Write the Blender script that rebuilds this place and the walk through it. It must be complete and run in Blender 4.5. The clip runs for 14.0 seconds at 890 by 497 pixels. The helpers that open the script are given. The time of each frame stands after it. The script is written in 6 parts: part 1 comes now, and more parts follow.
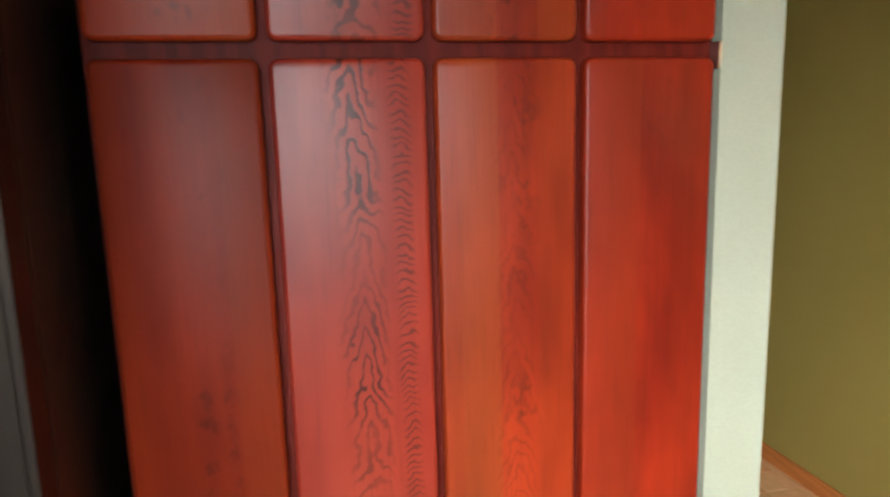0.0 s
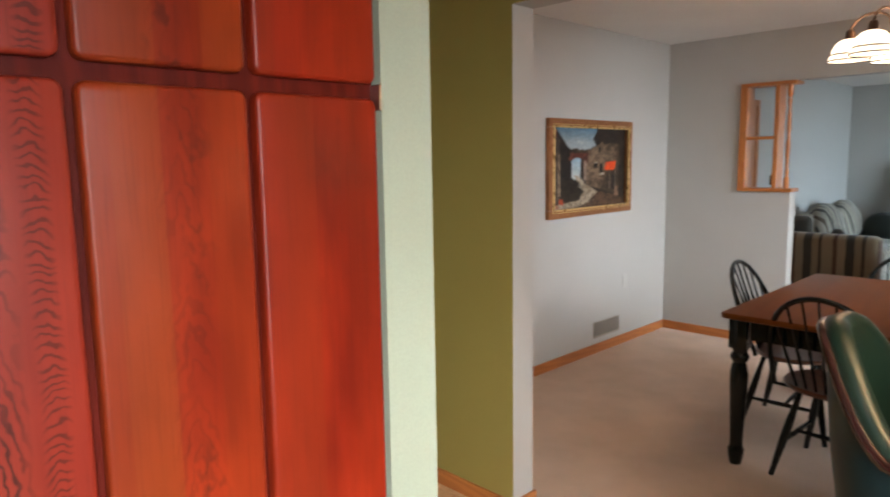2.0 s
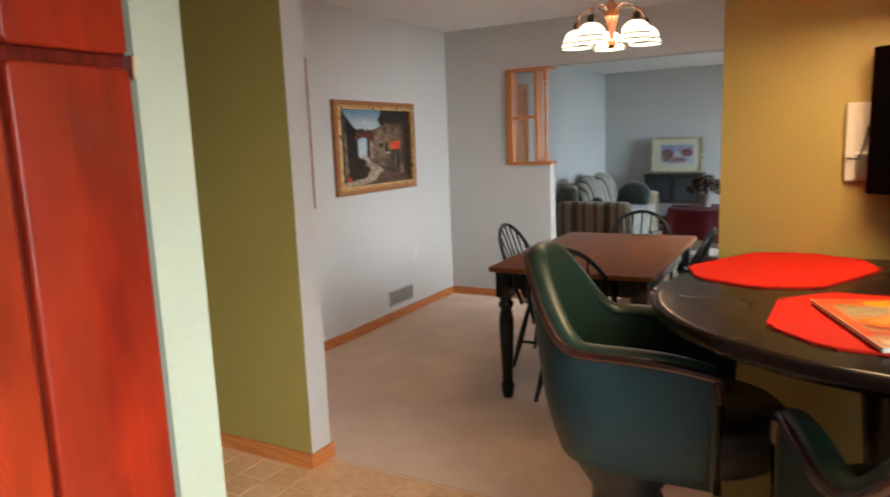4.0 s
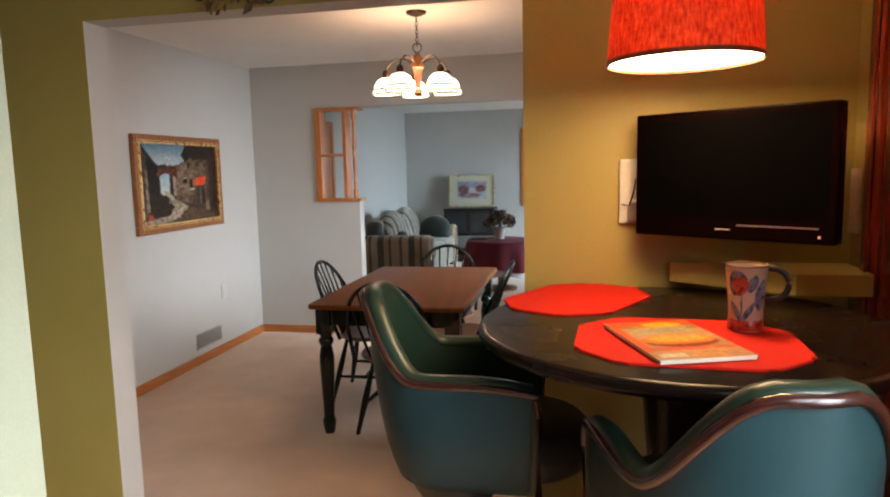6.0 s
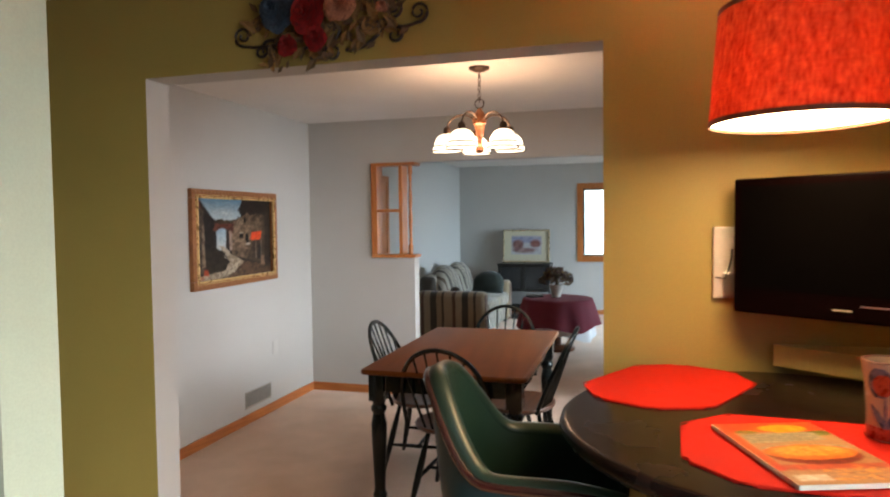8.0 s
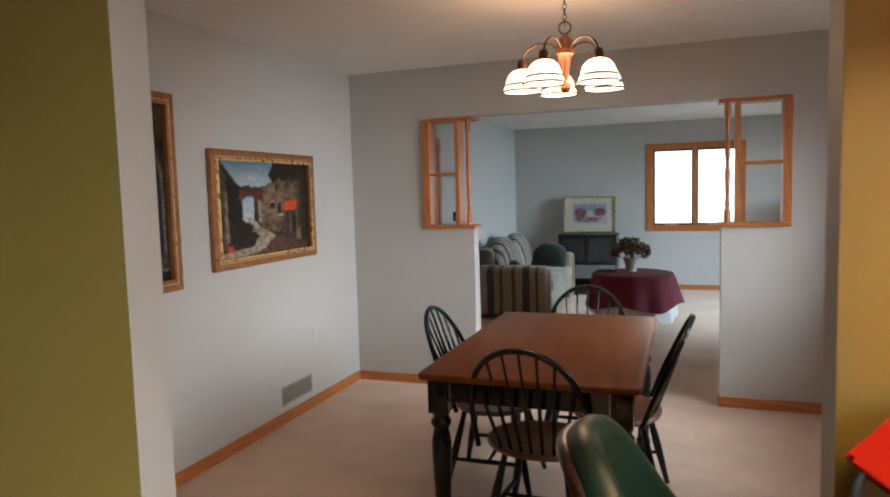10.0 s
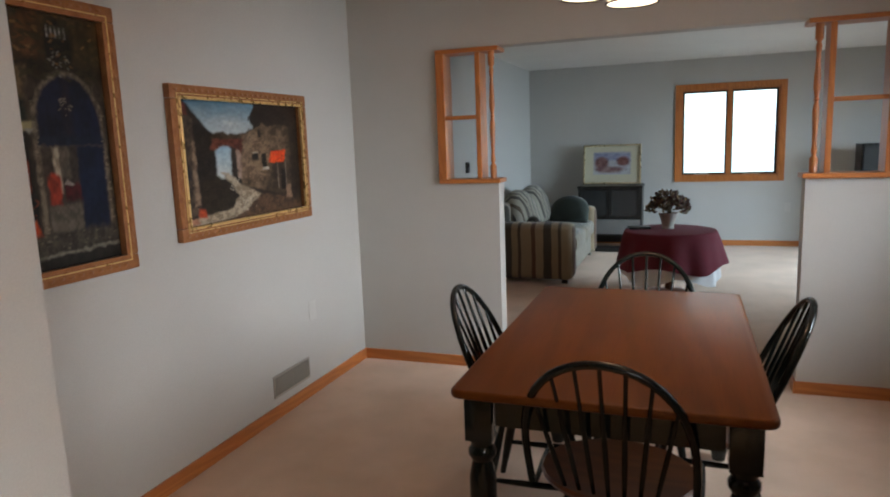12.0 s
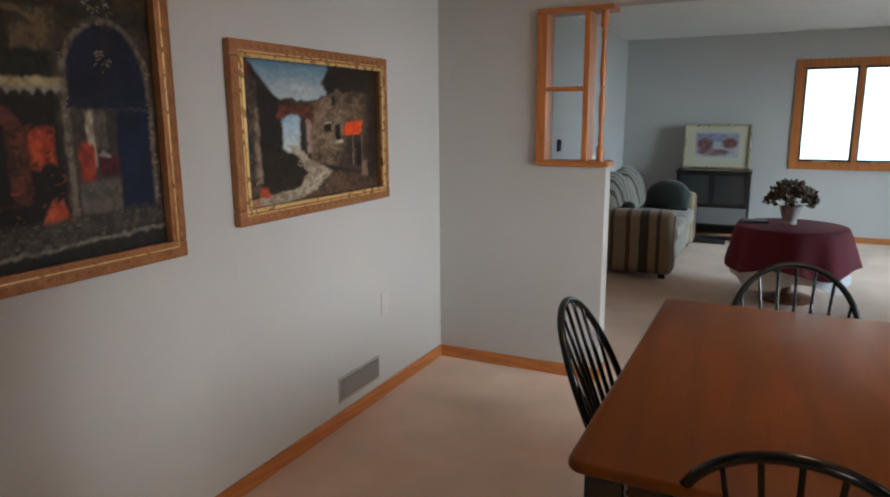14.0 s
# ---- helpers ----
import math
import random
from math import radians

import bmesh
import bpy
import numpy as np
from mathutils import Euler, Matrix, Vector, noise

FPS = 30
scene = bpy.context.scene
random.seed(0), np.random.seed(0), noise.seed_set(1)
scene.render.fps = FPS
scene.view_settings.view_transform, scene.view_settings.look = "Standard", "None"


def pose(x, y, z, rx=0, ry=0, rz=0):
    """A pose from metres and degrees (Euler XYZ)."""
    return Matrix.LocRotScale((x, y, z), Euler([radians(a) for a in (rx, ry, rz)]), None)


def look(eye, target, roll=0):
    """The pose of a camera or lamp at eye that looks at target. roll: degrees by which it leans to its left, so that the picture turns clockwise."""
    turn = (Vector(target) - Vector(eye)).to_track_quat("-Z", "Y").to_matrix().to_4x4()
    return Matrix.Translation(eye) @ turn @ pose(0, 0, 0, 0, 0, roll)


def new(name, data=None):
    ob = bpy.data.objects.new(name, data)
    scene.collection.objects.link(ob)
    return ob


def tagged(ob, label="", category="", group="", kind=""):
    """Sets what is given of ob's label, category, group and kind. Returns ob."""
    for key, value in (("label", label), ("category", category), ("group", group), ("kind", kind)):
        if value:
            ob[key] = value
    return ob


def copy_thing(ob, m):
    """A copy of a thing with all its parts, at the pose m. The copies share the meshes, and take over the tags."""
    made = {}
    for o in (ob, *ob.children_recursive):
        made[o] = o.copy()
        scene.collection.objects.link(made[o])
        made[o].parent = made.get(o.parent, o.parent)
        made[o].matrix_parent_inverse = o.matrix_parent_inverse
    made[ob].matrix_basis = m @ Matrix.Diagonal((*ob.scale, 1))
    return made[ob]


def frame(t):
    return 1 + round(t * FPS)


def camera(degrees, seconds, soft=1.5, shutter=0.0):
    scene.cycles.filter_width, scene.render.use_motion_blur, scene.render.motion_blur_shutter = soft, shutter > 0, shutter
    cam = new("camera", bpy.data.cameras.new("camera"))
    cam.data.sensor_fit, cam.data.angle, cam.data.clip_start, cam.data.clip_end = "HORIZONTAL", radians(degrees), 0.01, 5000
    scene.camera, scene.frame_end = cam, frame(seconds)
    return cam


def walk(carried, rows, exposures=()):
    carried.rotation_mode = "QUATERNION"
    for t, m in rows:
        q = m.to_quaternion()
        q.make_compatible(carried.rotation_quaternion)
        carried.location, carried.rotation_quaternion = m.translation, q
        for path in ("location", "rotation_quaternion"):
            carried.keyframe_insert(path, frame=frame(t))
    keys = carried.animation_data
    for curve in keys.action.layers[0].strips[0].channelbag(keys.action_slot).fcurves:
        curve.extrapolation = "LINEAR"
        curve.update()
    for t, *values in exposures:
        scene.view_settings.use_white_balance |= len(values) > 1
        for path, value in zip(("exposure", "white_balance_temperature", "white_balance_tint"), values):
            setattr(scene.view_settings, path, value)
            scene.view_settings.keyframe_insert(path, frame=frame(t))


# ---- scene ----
cam = camera(67.6, 14.0, soft=1.9, shutter=0.5)
PATH = [
    (0, (1.79, -1.993, 1.498), (-0.141, -1.592, 1.162), -1.6),
    (0.5, (1.71, -2.059, 1.497), (-0.107, -1.287, 1.175), -2.1),
    (1, (1.669, -2.059, 1.503), (-0.004, -1.003, 1.209), -1.3),
    (1.5, (1.677, -2.056, 1.51), (0.132, -0.816, 1.236), -0.4),
    (2, (1.682, -2.06, 1.509), (0.269, -0.669, 1.244), -0.9),
    (2.5, (1.731, -2.07, 1.505), (0.429, -0.576, 1.237), 0.1),
    (3, (1.869, -2.13, 1.529), (0.698, -0.536, 1.234), 0.3),
    (3.5, (1.872, -2.154, 1.489), (0.818, -0.482, 1.190), -2.0),
    (4, (1.929, -2.185, 1.451), (0.969, -0.46, 1.135), -2.2),
    (4.2, (1.916, -2.143, 1.473), (1.036, -0.377, 1.149), -2.8),
    (6.3, (1.881, -2.345, 1.512), (1.492, -0.391, 1.327), -0.9),
    (6.5, (1.878, -2.333, 1.533), (1.487, -0.375, 1.414), -0.6),
    (7, (1.861, -2.313, 1.558), (1.42, -0.363, 1.534), -1.0),
    (7.5, (1.844, -2.268, 1.547), (1.354, -0.329, 1.557), -0.5),
    (8, (1.779, -2.155, 1.544), (1.229, -0.234, 1.46), -0.7),
    (8.5, (1.694, -1.985, 1.536), (1.092, -0.082, 1.407), -1.4),
    (9, (1.623, -1.796, 1.533), (0.964, 0.085, 1.378), -1.2),
    (9.2, (1.59, -1.723, 1.521), (0.907, 0.151, 1.377), -1.6),
    (11.3, (1.16, -0.892, 1.49), (0.483, 0.973, 1.237), -1.8),
    (11.5, (1.137, -0.83, 1.491), (0.439, 1.025, 1.223), -1.7),
    (12, (1.03, -0.699, 1.484), (0.351, 1.156, 1.17), -2.1),
    (12.5, (0.906, -0.58, 1.481), (0.278, 1.289, 1.148), -2.9),
    (13, (0.834, -0.453, 1.471), (0.209, 1.409, 1.093), -1.6),
    (13.5, (0.78, -0.332, 1.499), (-0.03, 1.453, 1.102), -1.7),
    (14, (0.737, -0.241, 1.494), (-0.134, 1.517, 1.105), -0.4),
]
EXPOSURES = [(0, 0.22), (2, 0.20), (4, 0.24), (6.5, 0.28), (9, 0.15), (11.5, -0.18), (14, -0.22)]
walk(cam, [(t, look(e, g, r)) for t, e, g, r in PATH], exposures=EXPOSURES)

# ---- world and light ----
world = bpy.data.worlds.new("sky")
scene.world = world
world.use_nodes = True
wn = world.node_tree
sky = wn.nodes.new("ShaderNodeTexSky")
sky.sky_type, sky.sun_disc = "NISHITA", False
sky.sun_elevation, sky.sun_rotation = radians(38), radians(100)
wn.links.new(sky.outputs[0], wn.nodes["Background"].inputs[0])
wn.nodes["Background"].inputs[1].default_value = 0.12


def lamp(name, kind, m, power, colour, **more):
    data = bpy.data.lights.new(name, kind)
    data.energy, data.color = power, colour
    if kind == "AREA":
        data.shape, data.size, data.size_y = "RECTANGLE", more["w"], more["h"]
        data.spread = radians(more.get("spread", 180))
    else:
        data.shadow_soft_size = more["r"]
    ob = new(name, data)
    ob.matrix_world = m
    return ob


DAY = (0.90, 0.95, 1.0)
WARM = (1.0, 0.62, 0.32)
lamp("patio_daylight", "AREA", look((2.93, -2.23, 1.28), (0.30, -0.50, 0.0)), 36, DAY, w=1.25, h=1.6, spread=84)
lamp("dining_window_daylight", "AREA", look((2.93, 2.2, 1.50), (-0.6, 3.05, 0.20)), 28, (0.80, 0.90, 1.0), w=1.3, h=1.1, spread=76)
lamp("living_door_daylight", "AREA", look((4.9, 6.3, 1.4), (1.4, 7.3, 0.0)), 68, (0.60, 0.81, 1.0), w=2.2, h=1.5, spread=72)
lamp("far_window_daylight", "AREA", look((1.485, 9.05, 1.55), (1.485, 5.0, 1.549)), 38, (0.70, 0.90, 1.0), w=3.4, h=3.4, spread=110)
lamp("pendant_bulb", "POINT", pose(2.138, -0.48, 1.885), 22, WARM, r=0.05)
lamp("chandelier_bulbs", "POINT", pose(0.898, 1.696, 2.03), 17, (1.0, 0.57, 0.32), r=0.12)


# ---- materials ----
def nodes_of(name):
    m = bpy.data.materials.new(name)
    m.use_nodes = True
    nt = m.node_tree
    return m, nt, nt.nodes["Principled BSDF"]


def mixed(nt, factor, a, b):
    n = nt.nodes.new("ShaderNodeMix")
    n.data_type = "RGBA"
    for s, v in ((0, factor), (6, a), (7, b)):
        if isinstance(v, bpy.types.NodeSocket):
            nt.links.new(v, n.inputs[s])
        else:
            n.inputs[s].default_value = (*v, 1) if isinstance(v, tuple) else v
    return n.outputs[2]


def noise_of(nt, scale, stretch=(1, 1, 1), detail=4, vector=None, rough=0.55):
    mp = nt.nodes.new("ShaderNodeMapping")
    mp.inputs["Scale"].default_value = stretch
    if vector is None:
        vector = nt.nodes.new("ShaderNodeTexCoord").outputs["Object"]
    nt.links.new(vector, mp.inputs[0])
    n = nt.nodes.new("ShaderNodeTexNoise")
    n.inputs["Scale"].default_value, n.inputs["Detail"].default_value, n.inputs["Roughness"].default_value = scale, detail, rough
    nt.links.new(mp.outputs[0], n.inputs["Vector"])
    return n.outputs["Fac"]


def ramped(nt, fac, lo, hi):
    n = nt.nodes.new("ShaderNodeMapRange")
    n.inputs[1].default_value, n.inputs[2].default_value = lo, hi
    nt.links.new(fac, n.inputs[0])
    return n.outputs[0]


def bumped(nt, bsdf, height, strength, distance=0.002):
    b = nt.nodes.new("ShaderNodeBump")
    b.inputs["Strength"].default_value, b.inputs["Distance"].default_value = strength, distance
    nt.links.new(height, b.inputs["Height"])
    nt.links.new(b.outputs[0], bsdf.inputs["Normal"])


def surface(name, a, b, scale=6.0, fine=120.0, rough=0.6, bump=0.2, metal=0.0, coat=0.0, stretch=(1, 1, 1), dist=0.002, sheen=0.0, spec=0.5):
    """Two tones at a broad scale, a finer speckle, and relief."""
    m, nt, p = nodes_of(name)
    broad = ramped(nt, noise_of(nt, scale, stretch), 0.3, 0.7)
    small = noise_of(nt, fine, stretch, 3)
    c = mixed(nt, broad, a, b)
    dark = tuple(v * 0.86 for v in a)
    s = nt.nodes.new("ShaderNodeMath")
    s.operation = "MULTIPLY"
    s.inputs[1].default_value = 0.45
    nt.links.new(ramped(nt, small, 0.35, 0.75), s.inputs[0])
    nt.links.new(mixed(nt, s.outputs[0], c, dark), p.inputs["Base Color"])
    r = nt.nodes.new("ShaderNodeMapRange")
    r.inputs[3].default_value, r.inputs[4].default_value = max(0.02, rough - 0.07), min(1, rough + 0.07)
    nt.links.new(broad, r.inputs[0])
    nt.links.new(r.outputs[0], p.inputs["Roughness"])
    p.inputs["Metallic"].default_value = metal
    p.inputs["Specular IOR Level"].default_value = spec
    p.inputs["Coat Weight"].default_value = coat
    p.inputs["Sheen Weight"].default_value = sheen
    bumped(nt, p, small, bump, dist)
    return m


def wood(name, dark, light, along="z", rings=9.0, rough=0.35, coat=0.3, figure=0.6, vary=0.0, alt=None, bump=0.12, spec=0.5):
    """Stained wood: bands pulled out along the grain, pores, and tone that differs from piece to piece."""
    m, nt, p = nodes_of(name)
    tc = nt.nodes.new("ShaderNodeTexCoord")
    info = nt.nodes.new("ShaderNodeObjectInfo")
    off = nt.nodes.new("ShaderNodeVectorMath")
    off.operation = "MULTIPLY_ADD"
    comb = nt.nodes.new("ShaderNodeCombineXYZ")
    for i in range(3):
        nt.links.new(info.outputs["Random"], comb.inputs[i])
    off.inputs[1].default_value = (7.3, 5.1, 3.7)
    nt.links.new(comb.outputs[0], off.inputs[0])
    nt.links.new(tc.outputs["Object"], off.inputs[2])
    st = {"x": (0.1, 1, 1), "y": (1, 0.1, 1), "z": (1, 1, 0.1)}[along]
    mp = nt.nodes.new("ShaderNodeMapping")
    mp.inputs["Scale"].default_value = st
    nt.links.new(off.outputs[0], mp.inputs[0])
    w = nt.nodes.new("ShaderNodeTexWave")
    w.wave_type, w.bands_direction = "BANDS", "DIAGONAL"
    w.inputs["Scale"].default_value, w.inputs["Distortion"].default_value = rings, 9.0
    w.inputs["Detail"].default_value, w.inputs["Detail Scale"].default_value = 2.5, 1.3
    nt.links.new(mp.outputs[0], w.inputs["Vector"])
    band = ramped(nt, w.outputs["Fac"], 0.1, 0.75)
    st2 = tuple(v * 1 if v == 1 else 0.04 for v in st)
    pores = noise_of(nt, 160, st2, 2, off.outputs[0])
    broad = ramped(nt, noise_of(nt, 3.5, tuple(v if v == 1 else 0.35 for v in st), 2, off.outputs[0]), 0.3, 0.7)
    g = nt.nodes.new("ShaderNodeMath")
    g.operation = "MULTIPLY_ADD"
    g.inputs[1].default_value, g.inputs[2].default_value = -figure, 1.0
    nt.links.new(ramped(nt, band, 1.0, 0.0), g.inputs[0])
    c = mixed(nt, g.outputs[0], dark, light)
    if alt:
        k = nt.nodes.new("ShaderNodeMath")
        k.operation = "MULTIPLY"
        k.inputs[1].default_value = vary
        nt.links.new(broad, k.inputs[0])
        c = mixed(nt, k.outputs[0], c, alt)
    pm = nt.nodes.new("ShaderNodeMath")
    pm.operation = "MULTIPLY"
    pm.inputs[1].default_value = 0.5
    nt.links.new(ramped(nt, pores, 0.5, 0.8), pm.inputs[0])
    c = mixed(nt, pm.outputs[0], c, dark)
    nt.links.new(c, p.inputs["Base Color"])
    p.inputs["Roughness"].default_value = rough
    p.inputs["Specular IOR Level"].default_value = spec
    p.inputs["Coat Weight"].default_value, p.inputs["Coat Roughness"].default_value = coat, 0.25
    bumped(nt, p, pores, bump, 0.001)
    return m


def glowing(name, colour, strength):
    m, nt, p = nodes_of(name)
    p.inputs["Base Color"].default_value = (0.9, 0.88, 0.85, 1)
    p.inputs["Emission Color"].default_value, p.inputs["Emission Strength"].default_value = (*colour, 1), strength
    p.inputs["Roughness"].default_value = 0.4
    return m


def striped(name, axis, tones, width, shift=0.0):
    """A woven stripe that runs across one axis, with a weave in relief."""
    m, nt, p = nodes_of(name)
    tc = nt.nodes.new("ShaderNodeTexCoord")
    sep = nt.nodes.new("ShaderNodeSeparateXYZ")
    nt.links.new(tc.outputs["Object"], sep.inputs[0])
    wob = noise_of(nt, 5, (1, 1, 1), 1)
    a = nt.nodes.new("ShaderNodeMath")
    a.operation = "MULTIPLY_ADD"
    a.inputs[1].default_value = 0.02
    nt.links.new(wob, a.inputs[0])
    nt.links.new(sep.outputs["XYZ".index(axis)], a.inputs[2])
    f = nt.nodes.new("ShaderNodeMath")
    f.operation = "MULTIPLY_ADD"
    f.inputs[1].default_value, f.inputs[2].default_value = 1 / width, shift
    nt.links.new(a.outputs[0], f.inputs[0])
    fr = nt.nodes.new("ShaderNodeMath")
    fr.operation = "FRACT"
    nt.links.new(f.outputs[0], fr.inputs[0])
    ramp = nt.nodes.new("ShaderNodeValToRGB")
    ramp.color_ramp.interpolation = "CONSTANT"
    for n, (at, col) in enumerate(tones):
        e = ramp.color_ramp.elements[n] if n < 2 else ramp.color_ramp.elements.new(at)
        e.position, e.color = at, (*col, 1)
    nt.links.new(fr.outputs[0], ramp.inputs[0])
    weave = noise_of(nt, 260, (1, 1, 1), 2)
    sp = nt.nodes.new("ShaderNodeMath")
    sp.operation = "MULTIPLY"
    sp.inputs[1].default_value = 0.5
    nt.links.new(weave, sp.inputs[0])
    nt.links.new(mixed(nt, sp.outputs[0], ramp.outputs[0], (0.12, 0.09, 0.06)), p.inputs["Base Color"])
    p.inputs["Roughness"].default_value, p.inputs["Sheen Weight"].default_value = 0.9, 0.2
    bumped(nt, p, weave, 0.4, 0.003)
    return m


OLIVE = surface("olive_wall_paint", (0.274, 0.208, 0.052), (0.300, 0.230, 0.058), 1.5, 220, 0.55, 0.10)
# olive wall paint lightened to pale green to stand for daylight on it
DAYLIT = surface("daylit_olive_paint", (0.30, 0.335, 0.250), (0.33, 0.365, 0.275), 2, 200, 0.5, 0.10)
# shelf: the wall's olive, brightened in place of the pendant's light
SHELFP = surface("lamplit_olive_paint", (0.44, 0.36, 0.10), (0.48, 0.39, 0.12), 3, 200, 0.45, 0.1)
GREY = surface("grey_wall_paint", (0.44, 0.42, 0.385), (0.47, 0.45, 0.415), 1.2, 220, 0.6, 0.12)
WHITE = surface("white_ceiling_paint", (0.74, 0.72, 0.69), (0.79, 0.77, 0.74), 2, 90, 0.8, 0.35)
TRIM = wood("orange_oak", (0.30, 0.085, 0.018), (0.46, 0.155, 0.035), "y", 14, 0.4, 0.25, 0.5)
TRIMX = wood("orange_oak_across", (0.30, 0.085, 0.018), (0.46, 0.155, 0.035), "x", 14, 0.4, 0.25, 0.5)
TRIMZ = wood("orange_oak_upright", (0.30, 0.085, 0.018), (0.46, 0.155, 0.035), "z", 14, 0.4, 0.25, 0.5)
CHERRYG = wood("glossy_red_brown", (0.10, 0.012, 0.006), (0.24, 0.034, 0.012), "z", 12, 0.25, 0.5, 0.5)
CHERRYD = wood("dark_red_frame", (0.05, 0.004, 0.002), (0.11, 0.009, 0.004), "z", 12, 0.5, 0.0, 0.5, spec=0.12)
TABLEW = wood("brown_tabletop", (0.075, 0.020, 0.003), (0.165, 0.046, 0.006), "y", 5, 0.36, 0.0, 0.4, 0.8, (0.105, 0.029, 0.004), 0.05, spec=0.22)
SEATW = wood("brown_seat", (0.085, 0.024, 0.007), (0.15, 0.046, 0.013), "x", 8, 0.4, 0.2, 0.5)
BLACKW = surface("black_green_lacquer", (0.004, 0.006, 0.0055), (0.006, 0.009, 0.008), 8, 160, 0.15, 0.04, spec=0.4)
BLACKT = surface("black_table_lacquer", (0.007, 0.004, 0.003), (0.009, 0.005, 0.004), 5, 200, 0.24, 0.0, spec=0.14)
CARPET = surface("beige_carpet", (0.57, 0.395, 0.275), (0.74, 0.535, 0.395), 2.6, 330, 0.95, 0.8, dist=0.006, sheen=0.15)
GROUT = surface("pale_grout", (0.62, 0.40, 0.23), (0.54, 0.34, 0.19), 9, 200, 0.85, 0.3)
TEAL = surface("teal_leather", (0.0055, 0.024, 0.028), (0.008, 0.031, 0.035), 6, 260, 0.46, 0.35, dist=0.001, spec=0.3)
GREENL = surface("dark_green_leather", (0.007, 0.020, 0.012), (0.011, 0.028, 0.017), 6, 260, 0.36, 0.35, dist=0.001)
DARKRIM = wood("dark_red_rail", (0.012, 0.004, 0.003), (0.032, 0.008, 0.006), "x", 12, 0.25, 0.5, 0.5)
DARKSEAT = surface("dark_brown_leather", (0.016, 0.011, 0.007), (0.024, 0.017, 0.011), 6, 240, 0.42, 0.3)
REDMAT = surface("red_placemat", (0.36, 0.009, 0.003), (0.43, 0.013, 0.005), 16, 320, 0.8, 0.6, spec=0.12)
SCREEN = surface("black_screen", (0.0012, 0.001, 0.001), (0.0016, 0.0014, 0.0014), 3, 50, 0.3, 0.0, spec=0.01)
BEZEL = surface("dark_red_black_bezel", (0.0026, 0.0009, 0.0009), (0.0034, 0.0012, 0.0012), 3, 80, 0.25, 0.0, spec=0.015)
SILVER = surface("brushed_silver", (0.55, 0.53, 0.50), (0.62, 0.60, 0.57), 9, 200, 0.32, 0.1, metal=1.0)
BRONZE = surface("dark_brown_bronze", (0.040, 0.022, 0.013), (0.065, 0.036, 0.020), 12, 120, 0.42, 0.2, metal=0.5)
AMBERW = surface("amber_turned_wood", (0.17, 0.055, 0.018), (0.25, 0.085, 0.026), 18, 120, 0.35, 0.15, coat=0.3)
IRON = surface("black_iron", (0.009, 0.007, 0.006), (0.014, 0.011, 0.009), 20, 140, 0.5, 0.4)
GOLD = surface("gilded_wood", (0.34, 0.15, 0.045), (0.48, 0.26, 0.085), 22, 120, 0.38, 0.5, metal=0.35)
GOLDL = surface("bright_gilt", (0.62, 0.40, 0.15), (0.75, 0.52, 0.22), 30, 120, 0.3, 0.4, metal=0.6)
BRONZEF = surface("bronze_frame", (0.25, 0.090, 0.030), (0.38, 0.16, 0.055), 24, 120, 0.4, 0.5, metal=0.3)
BEIGEP = surface("beige_plastic", (0.42, 0.34, 0.26), (0.46, 0.38, 0.30), 4, 90, 0.45, 0.04)
PLASTIC = surface("white_plastic", (0.46, 0.44, 0.40), (0.50, 0.48, 0.44), 4, 90, 0.4, 0.04)
VENTM = surface("grey_beige_vent", (0.30, 0.265, 0.22), (0.34, 0.30, 0.25), 8, 120, 0.5, 0.1)
DARK = surface("black_and_duct_shade", (0.012, 0.011, 0.010), (0.018, 0.016, 0.015), 5, 60, 0.8, 0.1)
STEEL = surface("dark_stainless", (0.045, 0.036, 0.030), (0.06, 0.05, 0.042), 3, 200, 0.42, 0.1, metal=0.9, stretch=(1, 1, 0.05))
BLACKP = surface("black_enamel", (0.012, 0.011, 0.010), (0.016, 0.015, 0.014), 5, 150, 0.35, 0.15)
BURG = surface("burgundy_cloth", (0.115, 0.006, 0.016), (0.15, 0.009, 0.021), 5, 420, 0.85, 0.4)
LINEN = surface("white_linen", (0.66, 0.64, 0.62), (0.72, 0.70, 0.68), 5, 400, 0.85, 0.4)
POT = surface("cream_pot", (0.46, 0.41, 0.35), (0.54, 0.49, 0.43), 9, 90, 0.5, 0.2)
BRASS = surface("pale_brass", (0.62, 0.52, 0.33), (0.70, 0.60, 0.40), 15, 160, 0.3, 0.1, metal=0.8)
PAPER = surface("ivory_mount", (0.62, 0.58, 0.48), (0.66, 0.62, 0.52), 4, 200, 0.8, 0.1)
MUGW = surface("cream_glaze", (0.38, 0.28, 0.19), (0.44, 0.33, 0.22), 9, 60, 0.25, 0.05)
LEAFB = surface("dried_leaf", (0.075, 0.045, 0.020), (0.12, 0.075, 0.030), 20, 90, 0.7, 0.3)
LEAFG = surface("golden_leaf", (0.22, 0.12, 0.03), (0.16, 0.085, 0.022), 20, 90, 0.7, 0.3)
TWO = ((0.0, (0.30, 0.225, 0.135)), (0.26, (0.085, 0.035, 0.018)), (0.36, (0.32, 0.245, 0.155)), (0.56, (0.028, 0.026, 0.020)), (0.76, (0.29, 0.21, 0.12)), (0.92, (0.050, 0.034, 0.020)))
THREE = ((0.0, (0.34, 0.31, 0.25)), (0.36, (0.040, 0.037, 0.030)), (0.64, (0.36, 0.325, 0.265)), (0.84, (0.080, 0.055, 0.034)))
STRIPEX = striped("striped_upholstery", "X", TWO, 0.42)
STRIPEY = striped("striped_seat_fabric", "Y", THREE, 0.15)


